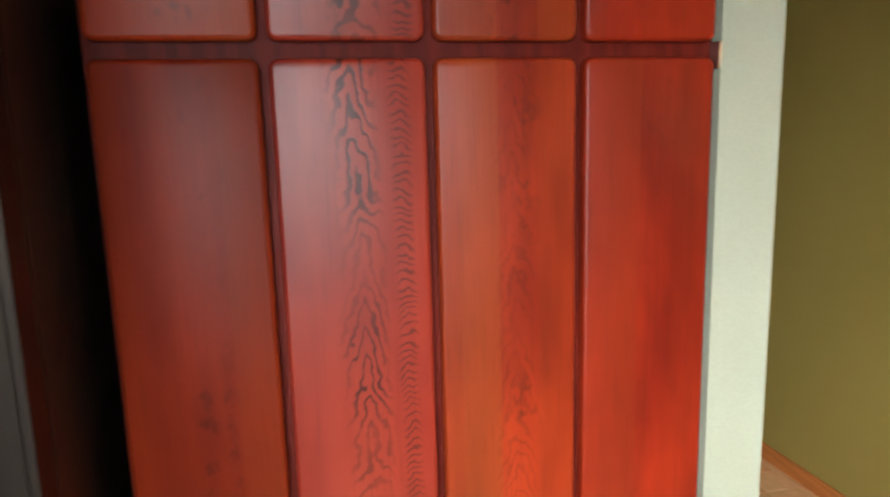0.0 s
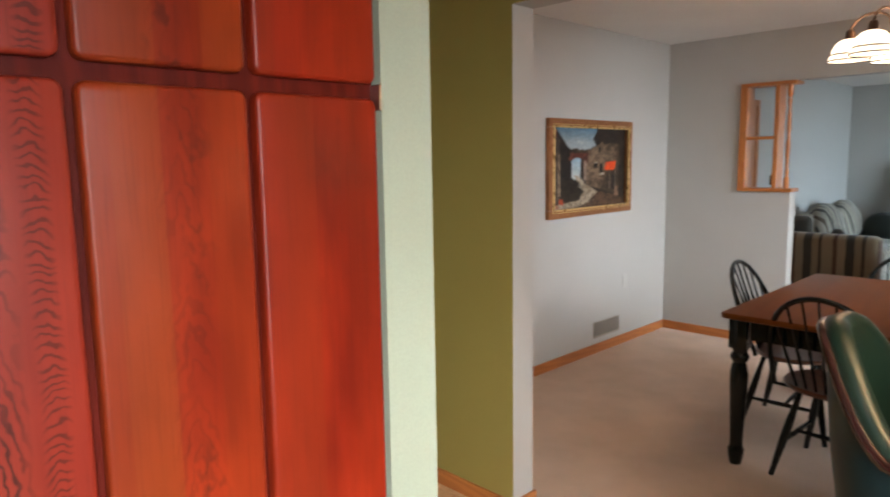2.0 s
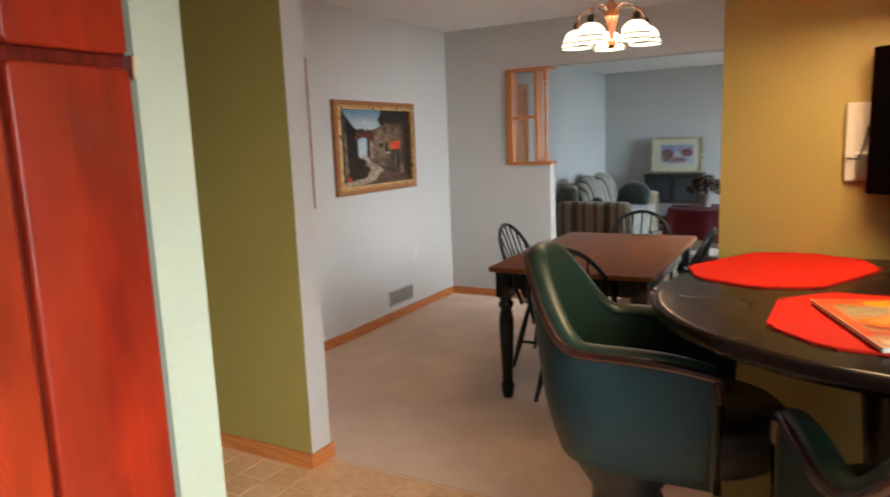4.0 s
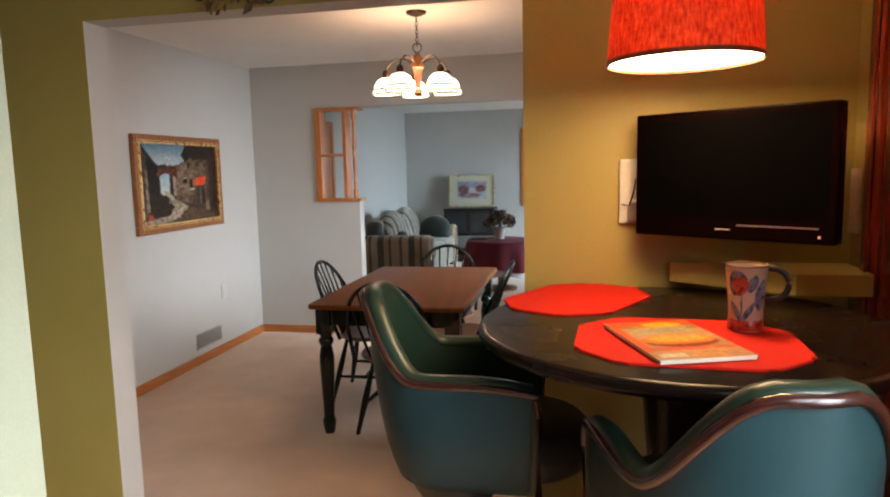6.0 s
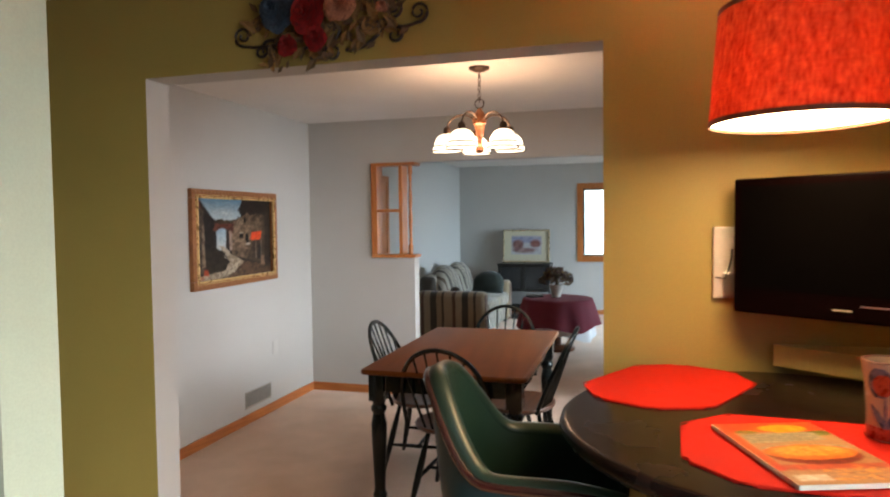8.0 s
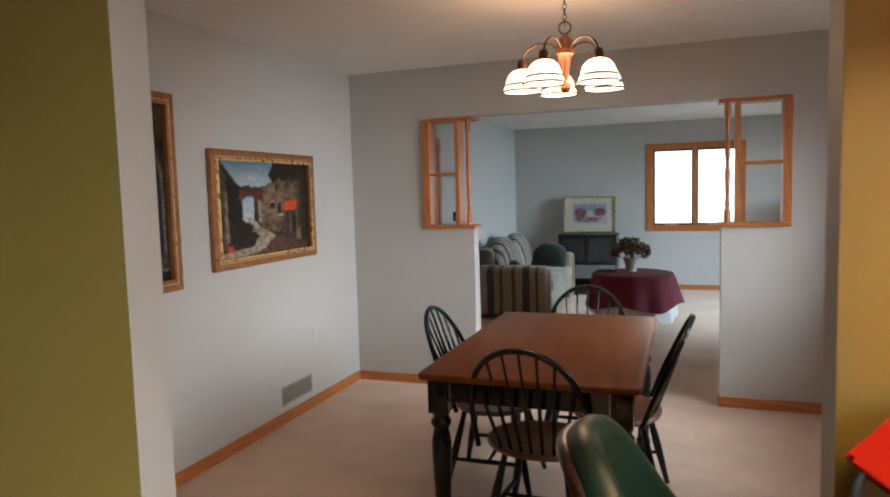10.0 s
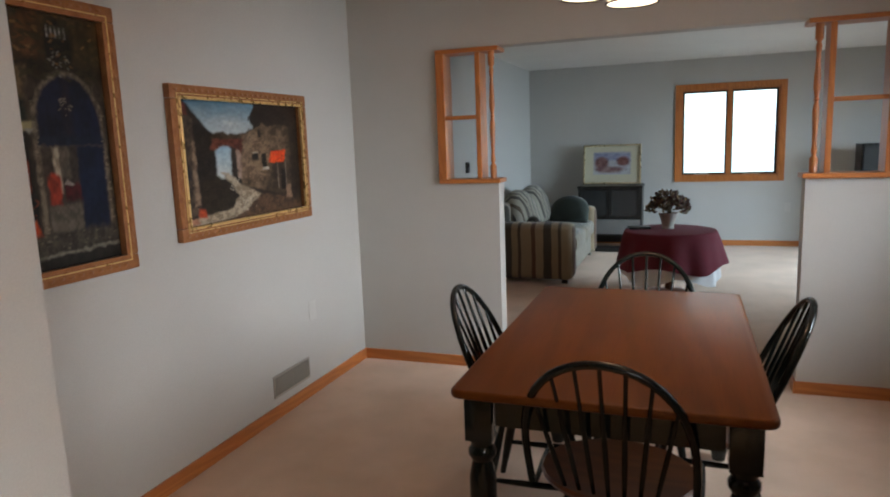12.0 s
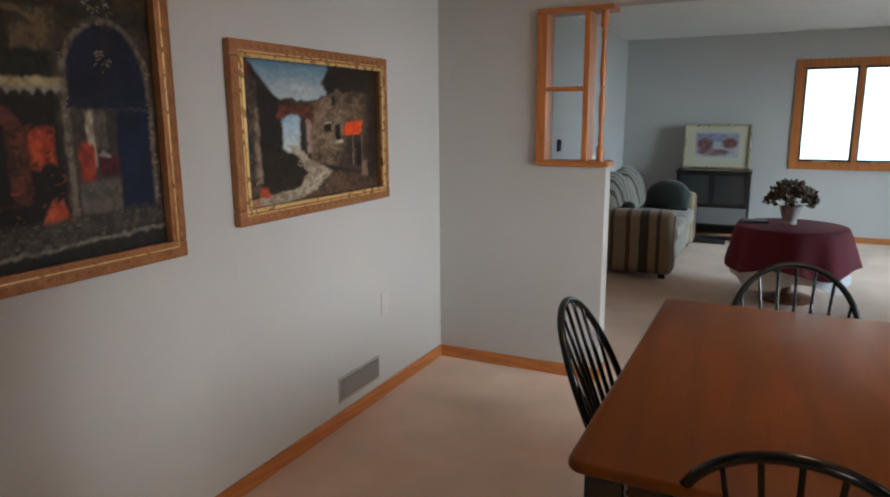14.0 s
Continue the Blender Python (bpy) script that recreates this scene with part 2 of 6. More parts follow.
def sums(nt, op, a, b2, c2=0.0):
    n = nt.nodes.new("ShaderNodeMath")
    n.operation = op
    for s, v in enumerate((a, b2, c2)):
        if isinstance(v, bpy.types.NodeSocket):
            nt.links.new(v, n.inputs[s])
        else:
            n.inputs[s].default_value = v
    return n.outputs[0]


def flat_sawn(name, pitch, figure, ladder, fleck, tint, gloss):
    """Red-stained oak glued up from staves: chevron figure up the middle, a ladder of fine ripples beside it, flecks, stain and pores."""
    m, nt, p = nodes_of(name)
    tc, info = nt.nodes.new("ShaderNodeTexCoord"), nt.nodes.new("ShaderNodeObjectInfo")
    sep = nt.nodes.new("ShaderNodeSeparateXYZ")
    nt.links.new(tc.outputs["Object"], sep.inputs[0])
    rnd_ = info.outputs["Random"]
    shift = nt.nodes.new("ShaderNodeCombineXYZ")
    for n in range(3):
        nt.links.new(sums(nt, "MULTIPLY", rnd_, 9.0 + n), shift.inputs[n])
    vec = nt.nodes.new("ShaderNodeVectorMath")
    nt.links.new(tc.outputs["Object"], vec.inputs[0])
    nt.links.new(shift.outputs[0], vec.inputs[1])
    v = vec.outputs[0]
    z = sep.outputs[2]
    u = sums(nt, "FRACT", sums(nt, "DIVIDE", sep.outputs[1], pitch), 0)
    uw = sums(nt, "ADD", u, sums(nt, "MULTIPLY_ADD", noise_of(nt, 2.6, (1, 1, 1), 2, v), 0.22, -0.11))
    stave = nt.nodes.new("ShaderNodeTexWhiteNoise")
    stave.noise_dimensions = "1D"
    nt.links.new(sums(nt, "MULTIPLY_ADD", rnd_, 37.0, sums(nt, "FLOOR", sums(nt, "MULTIPLY_ADD", u, 3.7, 0.4), 0)), stave.inputs["W"])
    warp = noise_of(nt, 16, (1, 1, 0.7), 3, v, 0.6)
    patchy = ramped(nt, noise_of(nt, 7, (1, 1, 0.45), 2, v), 0.36, 0.54)

    def ripple(centre, per_metre, slope, wander, half, share):
        d = sums(nt, "ABSOLUTE", sums(nt, "SUBTRACT", uw, centre), 0)
        ph = sums(nt, "ADD", sums(nt, "MULTIPLY", z, per_metre), sums(nt, "MULTIPLY_ADD", warp, wander, sums(nt, "MULTIPLY", d, slope)))
        wave = sums(nt, "SINE", sums(nt, "MULTIPLY", ph, 6.283), 0)
        edge = ramped(nt, d, half, half * 0.45)
        line = ramped(nt, sums(nt, "ADD", wave, sums(nt, "MULTIPLY_ADD", warp, 1.6, -0.8)), share, share + 0.55)
        return sums(nt, "MULTIPLY", line, edge)

    chevron = sums(nt, "MULTIPLY", sums(nt, "MULTIPLY", ripple(0.52, 18.0, 12.0, 4.5, 0.17, 0.22), patchy), figure)
    rungs = sums(nt, "MULTIPLY", ripple(0.80, 74.0, 7.0, 5.0, 0.075, 0.25), ladder)
    lines = sums(nt, "MAXIMUM", chevron, rungs)
    spots = ramped(nt, noise_of(nt, 30, (1, 1, 0.62), 2, v), 0.58, 0.68)
    d3 = sums(nt, "ABSOLUTE", sums(nt, "SUBTRACT", uw, 0.55), 0)
    where = sums(nt, "MULTIPLY", ramped(nt, d3, 0.20, 0.08), ramped(nt, noise_of(nt, 6, (1, 1, 0.5), 2, v), 0.40, 0.55))
    spots = sums(nt, "MULTIPLY", sums(nt, "MULTIPLY", spots, where), fleck)
    streak = ramped(nt, noise_of(nt, 13, (1, 1, 0.04), 3, v), 0.32, 0.68)
    blotch = ramped(nt, noise_of(nt, 5, (1.3, 1.3, 0.45), 3, v, 0.6), 0.36, 0.64)
    pores = noise_of(nt, 210, (1, 1, 0.03), 2, v)
    deep, mid, warm = tint
    c = mixed(nt, sums(nt, "MULTIPLY_ADD", streak, 0.35, sums(nt, "MULTIPLY", blotch, 0.55)), deep, mid)
    c = mixed(nt, sums(nt, "MULTIPLY", stave.outputs["Value"], 0.55), c, warm)
    c = mixed(nt, sums(nt, "MULTIPLY", lines, 0.85), c, (0.030, 0.006, 0.005))
    c = mixed(nt, sums(nt, "MULTIPLY", spots, 0.6), c, (0.040, 0.007, 0.005))
    c = mixed(nt, sums(nt, "MULTIPLY", ramped(nt, pores, 0.52, 0.8), 0.25), c, (0.08, 0.008, 0.005))
    nt.links.new(c, p.inputs["Base Color"])
    p.inputs["Roughness"].default_value = 0.34
    p.inputs["Specular IOR Level"].default_value = gloss
    bumped(nt, p, sums(nt, "ADD", pores, sums(nt, "MULTIPLY", lines, -0.8)), 0.15, 0.001)
    return m


PITCH = 1.024 / 4
OAK_RED = ((0.095, 0.005, 0.003), (0.30, 0.022, 0.006), (0.19, 0.022, 0.006))
OAK_BROWN = ((0.14, 0.010, 0.004), (0.35, 0.035, 0.008), (0.24, 0.048, 0.009))
# OAK_BROWN darkened: weaker light on the leftmost door put into its colour
OAK_SHADED = ((0.10, 0.006, 0.003), (0.24, 0.020, 0.005), (0.17, 0.026, 0.006))
OAK_ROSE = ((0.16, 0.012, 0.007), (0.34, 0.038, 0.018), (0.25, 0.030, 0.014))
BOARDS = [flat_sawn("shaded_red_oak", PITCH, 0.0, 0.0, 0.8, OAK_SHADED, 0.12), flat_sawn("figured_red_oak", PITCH, 1.0, 0.7, 0.2, OAK_ROSE, 0.38),
          flat_sawn("flecked_red_oak", PITCH, 0.3, 0.0, 1.0, OAK_BROWN, 0.22), flat_sawn("plain_red_oak", PITCH, 0.0, 0.0, 0.25, OAK_RED, 0.2)]


def flat(name, a, b, scale=30, rough=0.6):
    return surface(name, tuple(v * 0.45 for v in a), tuple(v * 1.6 for v in b), scale * 1.8, 240, rough, 0.5, dist=0.0015)


def oil_paint():
    """Varnished oil paint whose pigment is laid on the canvas point by point."""
    m, nt, p = nodes_of("oil_paint")
    at = nt.nodes.new("ShaderNodeVertexColor")
    at.layer_name = "pigment"
    nt.links.new(at.outputs[0], p.inputs["Base Color"])
    p.inputs["Roughness"].default_value, p.inputs["Specular IOR Level"].default_value = 0.42, 0.25
    bumped(nt, p, noise_of(nt, 160, (1, 1.6, 1), 3), 0.15, 0.001)
    return m


OIL = oil_paint()


glassm, gnt, gp = nodes_of("window_glass")
gp.inputs["Transmission Weight"].default_value, gp.inputs["Roughness"].default_value, gp.inputs["IOR"].default_value = 1.0, 0.0, 1.45
GLASS = glassm
DIFFUSER = glowing("lit_diffuser", (1.0, 0.66, 0.34), 34.0)
SHADEG = glowing("lit_frosted_glass", (1.0, 0.82, 0.60), 2.2)

fab, fnt, fp = nodes_of("red_linen_shade")
slub = ramped(fnt, noise_of(fnt, 120, (1, 1, 0.30), 3), 0.34, 0.68)
slub2 = ramped(fnt, noise_of(fnt, 120, (0.25, 0.25, 1.2), 3), 0.3, 0.72)
fc = mixed(fnt, slub, (0.36, 0.040, 0.012), (0.70, 0.19, 0.05))
fc = mixed(fnt, slub2, mixed(fnt, slub, (0.32, 0.028, 0.010), (0.58, 0.11, 0.032)), fc)
fnt.links.new(fc, fp.inputs["Base Color"])
fp.inputs["Roughness"].default_value = 0.9
tr = fnt.nodes.new("ShaderNodeBsdfTranslucent")
fnt.links.new(fc, tr.inputs[0])
ms = fnt.nodes.new("ShaderNodeMixShader")
ms.inputs[0].default_value = 0.22
fnt.links.new(fp.outputs[0], ms.inputs[1])
fnt.links.new(tr.outputs[0], ms.inputs[2])
fnt.links.new(ms.outputs[0], fnt.nodes["Material Output"].inputs[0])
bumped(fnt, fp, slub, 0.4, 0.002)
SHADE = fab


# ---- mesh helpers ----
def box(bm, x0, x1, y0, y1, z0, z1, bevel=0.0, seg=2):
    vs = [bm.verts.new((x, y, z)) for x in (x0, x1) for y in (y0, y1) for z in (z0, z1)]
    fs = [bm.faces.new([vs[i] for i in q]) for q in ((0, 1, 3, 2), (4, 6, 7, 5), (0, 4, 5, 1), (2, 3, 7, 6), (0, 2, 6, 4), (1, 5, 7, 3))]
    if bevel:
        es = {e for f in fs for e in f.edges}
        bmesh.ops.bevel(bm, geom=list(es), offset=bevel, segments=seg, affect="EDGES", profile=0.6)
    return bm


def boxes(*rows, bevel=0.0):
    bm = bmesh.new()
    for r in rows:
        box(bm, *r, bevel=bevel)
    return bm


def lathe(profile, seg=24, at=(0, 0), wave=None, bm=None, cap=True):
    bm = bm or bmesh.new()
    rings = []
    for r, z in profile:
        ring = []
        for k in range(seg):
            a = 2 * math.pi * k / seg
            rr = r * (wave(a, z) if wave else 1)
            ring.append(bm.verts.new((at[0] + rr * math.cos(a), at[1] + rr * math.sin(a), z)))
        rings.append(ring)
    for p, q in zip(rings, rings[1:]):
        for k in range(seg):
            bm.faces.new((p[k], p[(k + 1) % seg], q[(k + 1) % seg], q[k]))
    if cap and profile[0][0] > 1e-4:
        bm.faces.new(rings[0][::-1])
    if cap and profile[-1][0] > 1e-4:
        bm.faces.new(rings[-1])
    return bm


def tube(pts, radius, seg=8, closed=False, bm=None, flat_z=1.0):
    """A round bar along points; radius is a number or a function of 0..1."""
    bm = bm or bmesh.new()
    pts = [Vector(p) for p in pts]
    n = len(pts)
    rings = []
    up = Vector((0, 0, 1))
    for i, p in enumerate(pts):
        d = (pts[(i + 1) % n] - pts[i - 1]) if closed else (pts[min(i + 1, n - 1)] - pts[max(i - 1, 0)])
        d.normalize()
        side = d.cross(up)
        if side.length < 1e-3:
            side = d.cross(Vector((1, 0, 0)))
        side.normalize()
        top = side.cross(d)
        r = radius(i / max(1, n - 1)) if callable(radius) else radius
        rings.append([bm.verts.new(p + r * (math.cos(a) * side + flat_z * math.sin(a) * top)) for a in (2 * math.pi * k / seg for k in range(seg))])
    loop = list(zip(rings, rings[1:] + rings[:1])) if closed else list(zip(rings, rings[1:]))
    for p, q in loop:
        for k in range(seg):
            bm.faces.new((p[k], p[(k + 1) % seg], q[(k + 1) % seg], q[k]))
    if not closed:
        bm.faces.new(rings[0][::-1])
        bm.faces.new(rings[-1])
    return bm


def prism(pts, z0, z1, bm=None):
    bm = bm or bmesh.new()
    lo, hi = [bm.verts.new((x, y, z0)) for x, y in pts], [bm.verts.new((x, y, z1)) for x, y in pts]
    bm.faces.new(lo[::-1])
    bm.faces.new(hi)
    for k in range(len(pts)):
        j = (k + 1) % len(pts)
        bm.faces.new((lo[k], lo[j], hi[j], hi[k]))
    return bm


def meshed(name, bm, mats, smooth=None, paint=None):
    bmesh.ops.recalc_face_normals(bm, faces=bm.faces[:])
    me = bpy.data.meshes.new(name)
    if paint:
        for f in bm.faces:
            f.material_index = paint(f)
    for f in bm.faces:
        f.smooth = smooth is not None
    bm.to_mesh(me)
    bm.free()
    for m in mats if isinstance(mats, (list, tuple)) else [mats]:
        me.materials.append(m)
    if smooth is not None:
        me.set_sharp_from_angle(angle=radians(smooth))
    return me


def part(name, bm, material, parent, label="", smooth=None, at=None, paint=None):
    ob = new(name, meshed(name, bm, material, smooth, paint))
    ob.parent = parent
    if at is not None:
        ob.matrix_basis = at
    return tagged(ob, label) if label else ob


def thing(name, m, label, category, group="", kind=""):
    ob = new(name)
    ob.empty_display_size = 0.1
    ob.matrix_basis = m
    return tagged(ob, label, category, group, kind)


def structure(name, bm, material, label, category, paint=None, smooth=None):
    return tagged(new(name, meshed(name, bm, material, smooth, paint)), label, category, kind="structure")


# ---- large structure ----
XL, YF, YN, XR, H = -1.088, 3.372, 8.80, 2.72, 2.44
HEAD, OPEN, JAMB, LINTEL = 2.097, 1.683, -0.014, 2.060

structure("floor_kitchen", boxes((-2.7, 2.87, -4.1, 0.11, -0.1, -0.004)), GROUT, "pale sandy grout bed under tan kitchen tiles", "floor")
structure("floor_carpet", boxes((-1.2, 4.72, 0.11, YN + 0.16, -0.1, 0.0)), CARPET, "beige cut-pile carpet through dining and living rooms", "carpet")
structure("carpet_edge", boxes((JAMB, OPEN, 0.100, 0.110, -0.004, 0.003)), GROUT, "thin tan strip where tile meets carpet", "threshold")
structure("ceiling", boxes((-2.7, 4.72, -4.1, YN + 0.16, H, H + 0.1)), WHITE, "white lightly textured ceiling", "ceiling")

by_south = lambda f: 1 if f.normal.y < -0.5 else 0
structure("wall_kitchen_dining", boxes((-2.7, JAMB, -0.008, 0.123, -0.1, H), (JAMB, OPEN, -0.008, 0.123, HEAD, H), (OPEN, XR, -0.008, 0.123, -0.1, H)),
          [GREY, OLIVE], "olive kitchen wall with a wide cased opening, grey on the dining side", "wall", by_south)
structure("wall_left", boxes((XL - 0.12, XL, 0.123, YN, 0, H)), GREY, "plain grey painted wall of dining and living rooms", "wall")
structure("wall_north", boxes((XL - 0.12, 0.947, YN, YN + 0.16, 0, H), (2.132, 4.72, YN, YN + 0.16, 0, H), (0.947, 2.132, YN, YN + 0.16, 0, 0.92), (0.947, 2.132, YN, YN + 0.16, 2.050, H)),
          GREY, "grey living room end wall with a double window", "wall")
structure("wall_divider_left", boxes((XL, -0.445, YF, YF + 0.12, 0, H), (-0.445, -0.082, YF, YF + 0.12, 0, 1.222)), GREY, "grey wall and half wall between dining and living rooms", "wall")
structure("wall_divider_right", boxes((1.638, 2.025, YF, YF + 0.12, 0, 1.222), (2.025, 4.6, YF, YF + 0.12, 0, H)), GREY, "grey wall and half wall between dining and living rooms", "wall")
structure("wall_divider_head", boxes((-0.445, 2.025, YF, YF + 0.12, LINTEL, H)), GREY, "grey header over the wide living room opening", "wall")
by_west = lambda f: 1 if (f.normal.x < -0.5 and f.calc_center_median().y < 0) else 0
structure("wall_right", boxes((XR, XR + 0.12, -4.1, -2.9, 0, H), (XR, XR + 0.12, -2.9, -1.55, 2.05, H), (XR, XR + 0.12, -1.55, 1.5, 0, H), (XR, XR + 0.12, 2.9, YF, 0, H), (XR, XR + 0.12, 1.5, 2.9, 0, 0.9), (XR, XR + 0.12, 1.5, 2.9, 2.05, H)), [GREY, OLIVE], "outer wall with a patio door and a dining window", "wall", by_west)
structure("wall_living_right", boxes((4.6, 4.72, YF, 5.4, 0, H), (4.6, 4.72, 7.9, YN, 0, H), (4.6, 4.72, 5.4, 7.9, 2.1, H)), GREY, "grey living room side wall with a wide window", "wall")
structure("wall_stub", boxes((0.06, 0.722, -1.272, -1.148, -0.1, H)), DAYLIT, "short wall end beside the pantry, daylight put into its pale green", "wall")
structure("wall_pantry_back", boxes((-0.06, 0.06, -4.1, -1.148, -0.1, H)), OLIVE, "olive wall behind pantry and refrigerator", "wall")
structure("wall_south", boxes((-0.06, 2.87, -4.2, -4.1, -0.1, H)), OLIVE, "olive kitchen end wall", "wall")
structure("wall_hall_end", boxes((-2.8, -2.7, -1.3, 0.123, -0.1, H)), OLIVE, "olive wall at the end of the hall", "wall")
structure("wall_hall_south", boxes((-2.7, -0.06, -1.285, -1.148, -0.1, H)), OLIVE, "olive side wall of the hall", "wall")

BH, BT = 0.072, 0.013
structure("baseboard", boxes((XL, XL + BT, 0.123, YF, 0, BH), (XL, XL + BT, YF + 0.12, 4.40, 0, BH), (XL, XL + BT, 5.38, YN, 0, BH), bevel=0.003), TRIM, "orange oak baseboard along the grey wall", "baseboard")
structure("baseboard_across", boxes((XL + BT, -0.071, YF - BT, YF, 0, BH), (1.627, XR, YF - BT, YF, 0, BH), (XL + BT, 4.6, YN - BT, YN, 0, BH),
                                    (-2.7, JAMB + 0.012, -BT - 0.008, -0.008, 0, BH), (OPEN - 0.012, XR, -BT - 0.008, -0.008, 0, BH), bevel=0.003), TRIMX, "orange oak baseboard along the cross walls", "baseboard")
structure("baseboard_jamb", boxes((JAMB, JAMB + BT, -0.008, 0.136, 0, BH), (OPEN - BT, OPEN, -0.008, 0.136, 0, BH), (-0.082, -0.069, YF - BT, YF + 0.12, 0, BH), (1.625, 1.638, YF - BT, YF + 0.12, 0, BH), bevel=0.002), TRIM, "orange oak baseboard round the opening ends", "baseboard")


# windows and doors
def sash(bm, u0, u1, z0, z1, w, d0, d1):
    for r in ((u0, u0 + w, d0, d1, z0, z1), (u1 - w, u1, d0, d1, z0, z1), (u0 + w, u1 - w, d0, d1, z0, z0 + w), (u0 + w, u1 - w, d0, d1, z1 - w, z1)):
        box(bm, *r, bevel=0.003)
    return bm


def window(name, m, w, z0, z1, count, label, casing=0.07, wood_mat=TRIMZ, depth=0.16):
    """A window in local x along the wall, y outward: casing, sashes and panes."""
    win = thing(name, m, label, "window", kind="structure")
    part("casing", sash(bmesh.new(), -casing, w + casing, z0 - casing, z1 + casing, casing + 0.004, -0.018, -0.001), wood_mat, win)
    part("window_frame", sash(bmesh.new(), 0, w, z0, z1, 0.022, 0, depth), wood_mat, win)
    step = w / count
    for n in range(count):
        s = part("sash", sash(bmesh.new(), n * step + 0.020, (n + 1) * step - 0.020, z0 + 0.02, z1 - 0.02, 0.026, 0.03, 0.07), IRON, win, "dark bronze window sash")
        p = part("pane", boxes((n * step + 0.044, (n + 1) * step - 0.044, 0.048, 0.052, z0 + 0.044, z1 - 0.044)), GLASS, s)
        p.visible_shadow = False
        if count < 3:
            part("latch", boxes((n * step + step * 0.3, n * step + step * 0.62, 0.012, 0.03, z0 + 0.022, z0 + 0.034), bevel=0.003), SILVER, win, "small metal window crank")
    for n in range(1, count):
        part("mullion", boxes((n * step - 0.028, n * step + 0.028, -0.012, depth * 0.7, z0, z1), bevel=0.003), wood_mat, win)
    return win


window("window_1", pose(0.947, YN, 0), 1.185, 0.92, 2.050, 2, "orange oak double casement window glowing with overcast daylight")
window("window_2", pose(4.6, 7.9, 0, 0, 0, -90), 2.5, 0.02, 2.1, 2, "wide oak glazed living room door", depth=0.12)
window("window_3", pose(XR, 2.9, 0, 0, 0, -90), 1.40, 0.9, 2.05, 2, "oak dining room window", depth=0.12)
window("door_patio", pose(XR, -1.55, 0, 0, 0, -90), 1.35, 0.02, 2.05, 2, "glazed sliding patio door in a red-stained frame", casing=0.09, wood_mat=CHERRYD, depth=0.12)
cd = thing("door_2", pose(XR, -1.06, 0), "closed red-stained wooden door with moulded casing", "door", kind="structure")
part("casing", boxes((-0.022, 0, 0, 0.09, 0, 2.12), (-0.022, 0, 0.83, 0.92, 0, 2.12), (-0.022, 0, 0.09, 0.83, 2.03, 2.12), bevel=0.007), CHERRYG, cd, "glossy red-brown moulding")
part("casing_bead", boxes((-0.030, -0.0225, 0.855, 0.875, 0, 2.10), (-0.030, -0.0225, 0.045, 0.065, 0, 2.10), bevel=0.003), CHERRYG, cd)
part("door_leaf", boxes((-0.008, 0, 0.09, 0.83, 0.01, 2.03)), CHERRYG, cd)

hd = thing("door_1", pose(XL, 4.40, 0), "closed orange oak panel door in the living room wall", "door", kind="structure")
part("casing", boxes((0, 0.018, 0, 0.07, 0, 2.08), (0, 0.018, 0.91, 0.98, 0, 2.08), (0, 0.018, 0.07, 0.91, 2.01, 2.08), bevel=0.004), TRIMZ, hd)
part("door_leaf", boxes((0, 0.008, 0.07, 0.91, 0.01, 2.01)), TRIMZ, hd)
for z0, z1 in ((0.15, 0.95), (1.10, 1.90)):
    for y0 in (0.17, 0.53):
        part("panel", boxes((0.008, 0.016, y0, y0 + 0.28, z0, z1), bevel=0.006), TRIMZ, hd)
part("door_knob", lathe([(0.012, 0), (0.012, 0.03), (0.028, 0.04), (0.03, 0.055), (0.018, 0.07), (0, 0.072)], 16), BRASS, hd, "brass door knob", 40, pose(0.008, 0.85, 0.98, 0, 90, 0))


# oak room dividers with turned spindles
def spindle(bm, x, y, z0, z1):
    h = z1 - z0
    prof = [(0.0, 0), (0.021, 0.0), (0.021, 0.10), (0.010, 0.12), (0.016, 0.15), (0.011, 0.2), (0.015, 0.32), (0.018, 0.42), (0.010, 0.49), (0.017, 0.5), (0.010, 0.51),
            (0.018, 0.58), (0.015, 0.68), (0.011, 0.8), (0.016, 0.85), (0.010, 0.88), (0.021, 0.9), (0.021, 1.0), (0.0, 1.0)]
    return lathe([(r, z0 + t * h) for r, t in prof], 12, (x, y), bm=bm)


def divider(name, x, s, post, turned, tip, label):
    """An oak frame from the wall side at x towards the open end, which lies along s (1 or -1)."""
    d = thing(name, pose(x, YF, 0), label, "room divider", kind="structure")
    Z0, Z1 = 1.222, LINTEL

    def bar(nm, u0, u1, y0, y1, z0, z1, material, bevel):
        part(nm, boxes((min(s * u0, s * u1), max(s * u0, s * u1), y0, y1, z0, z1), bevel=bevel), material, d)

    bar("ledge", -0.03, tip, -0.025, 0.145, Z0, Z0 + 0.028, TRIMX, 0.006)
    bar("head_board", -0.03, tip, -0.025, 0.145, Z1 - 0.028, Z1 - 0.002, TRIMX, 0.005)
    bar("side_board", 0.0, 0.020, -0.012, 0.132, Z0 + 0.028, Z1 - 0.028, TRIMZ, 0.003)
    bar("casing", -0.03, 0.024, -0.022, -0.012, Z0 + 0.028, Z1 - 0.028, TRIMZ, 0.003)
    bar("post", post, post + 0.030, -0.008, 0.135, Z0 + 0.028, Z1 - 0.028, TRIMZ, 0.003)
    bar("crossbar", 0.020, post, -0.004, 0.03, 1.625, 1.650, TRIMX, 0.003)
    part("spindle", spindle(bmesh.new(), s * turned, 0.02, Z0 + 0.028, Z1 - 0.028), TRIMZ, d, "", 40)
    return d


divider("divider_left", -0.445, 1, 0.226, 0.325, 0.378, "orange oak pass-through frame with a turned spindle on the half wall")
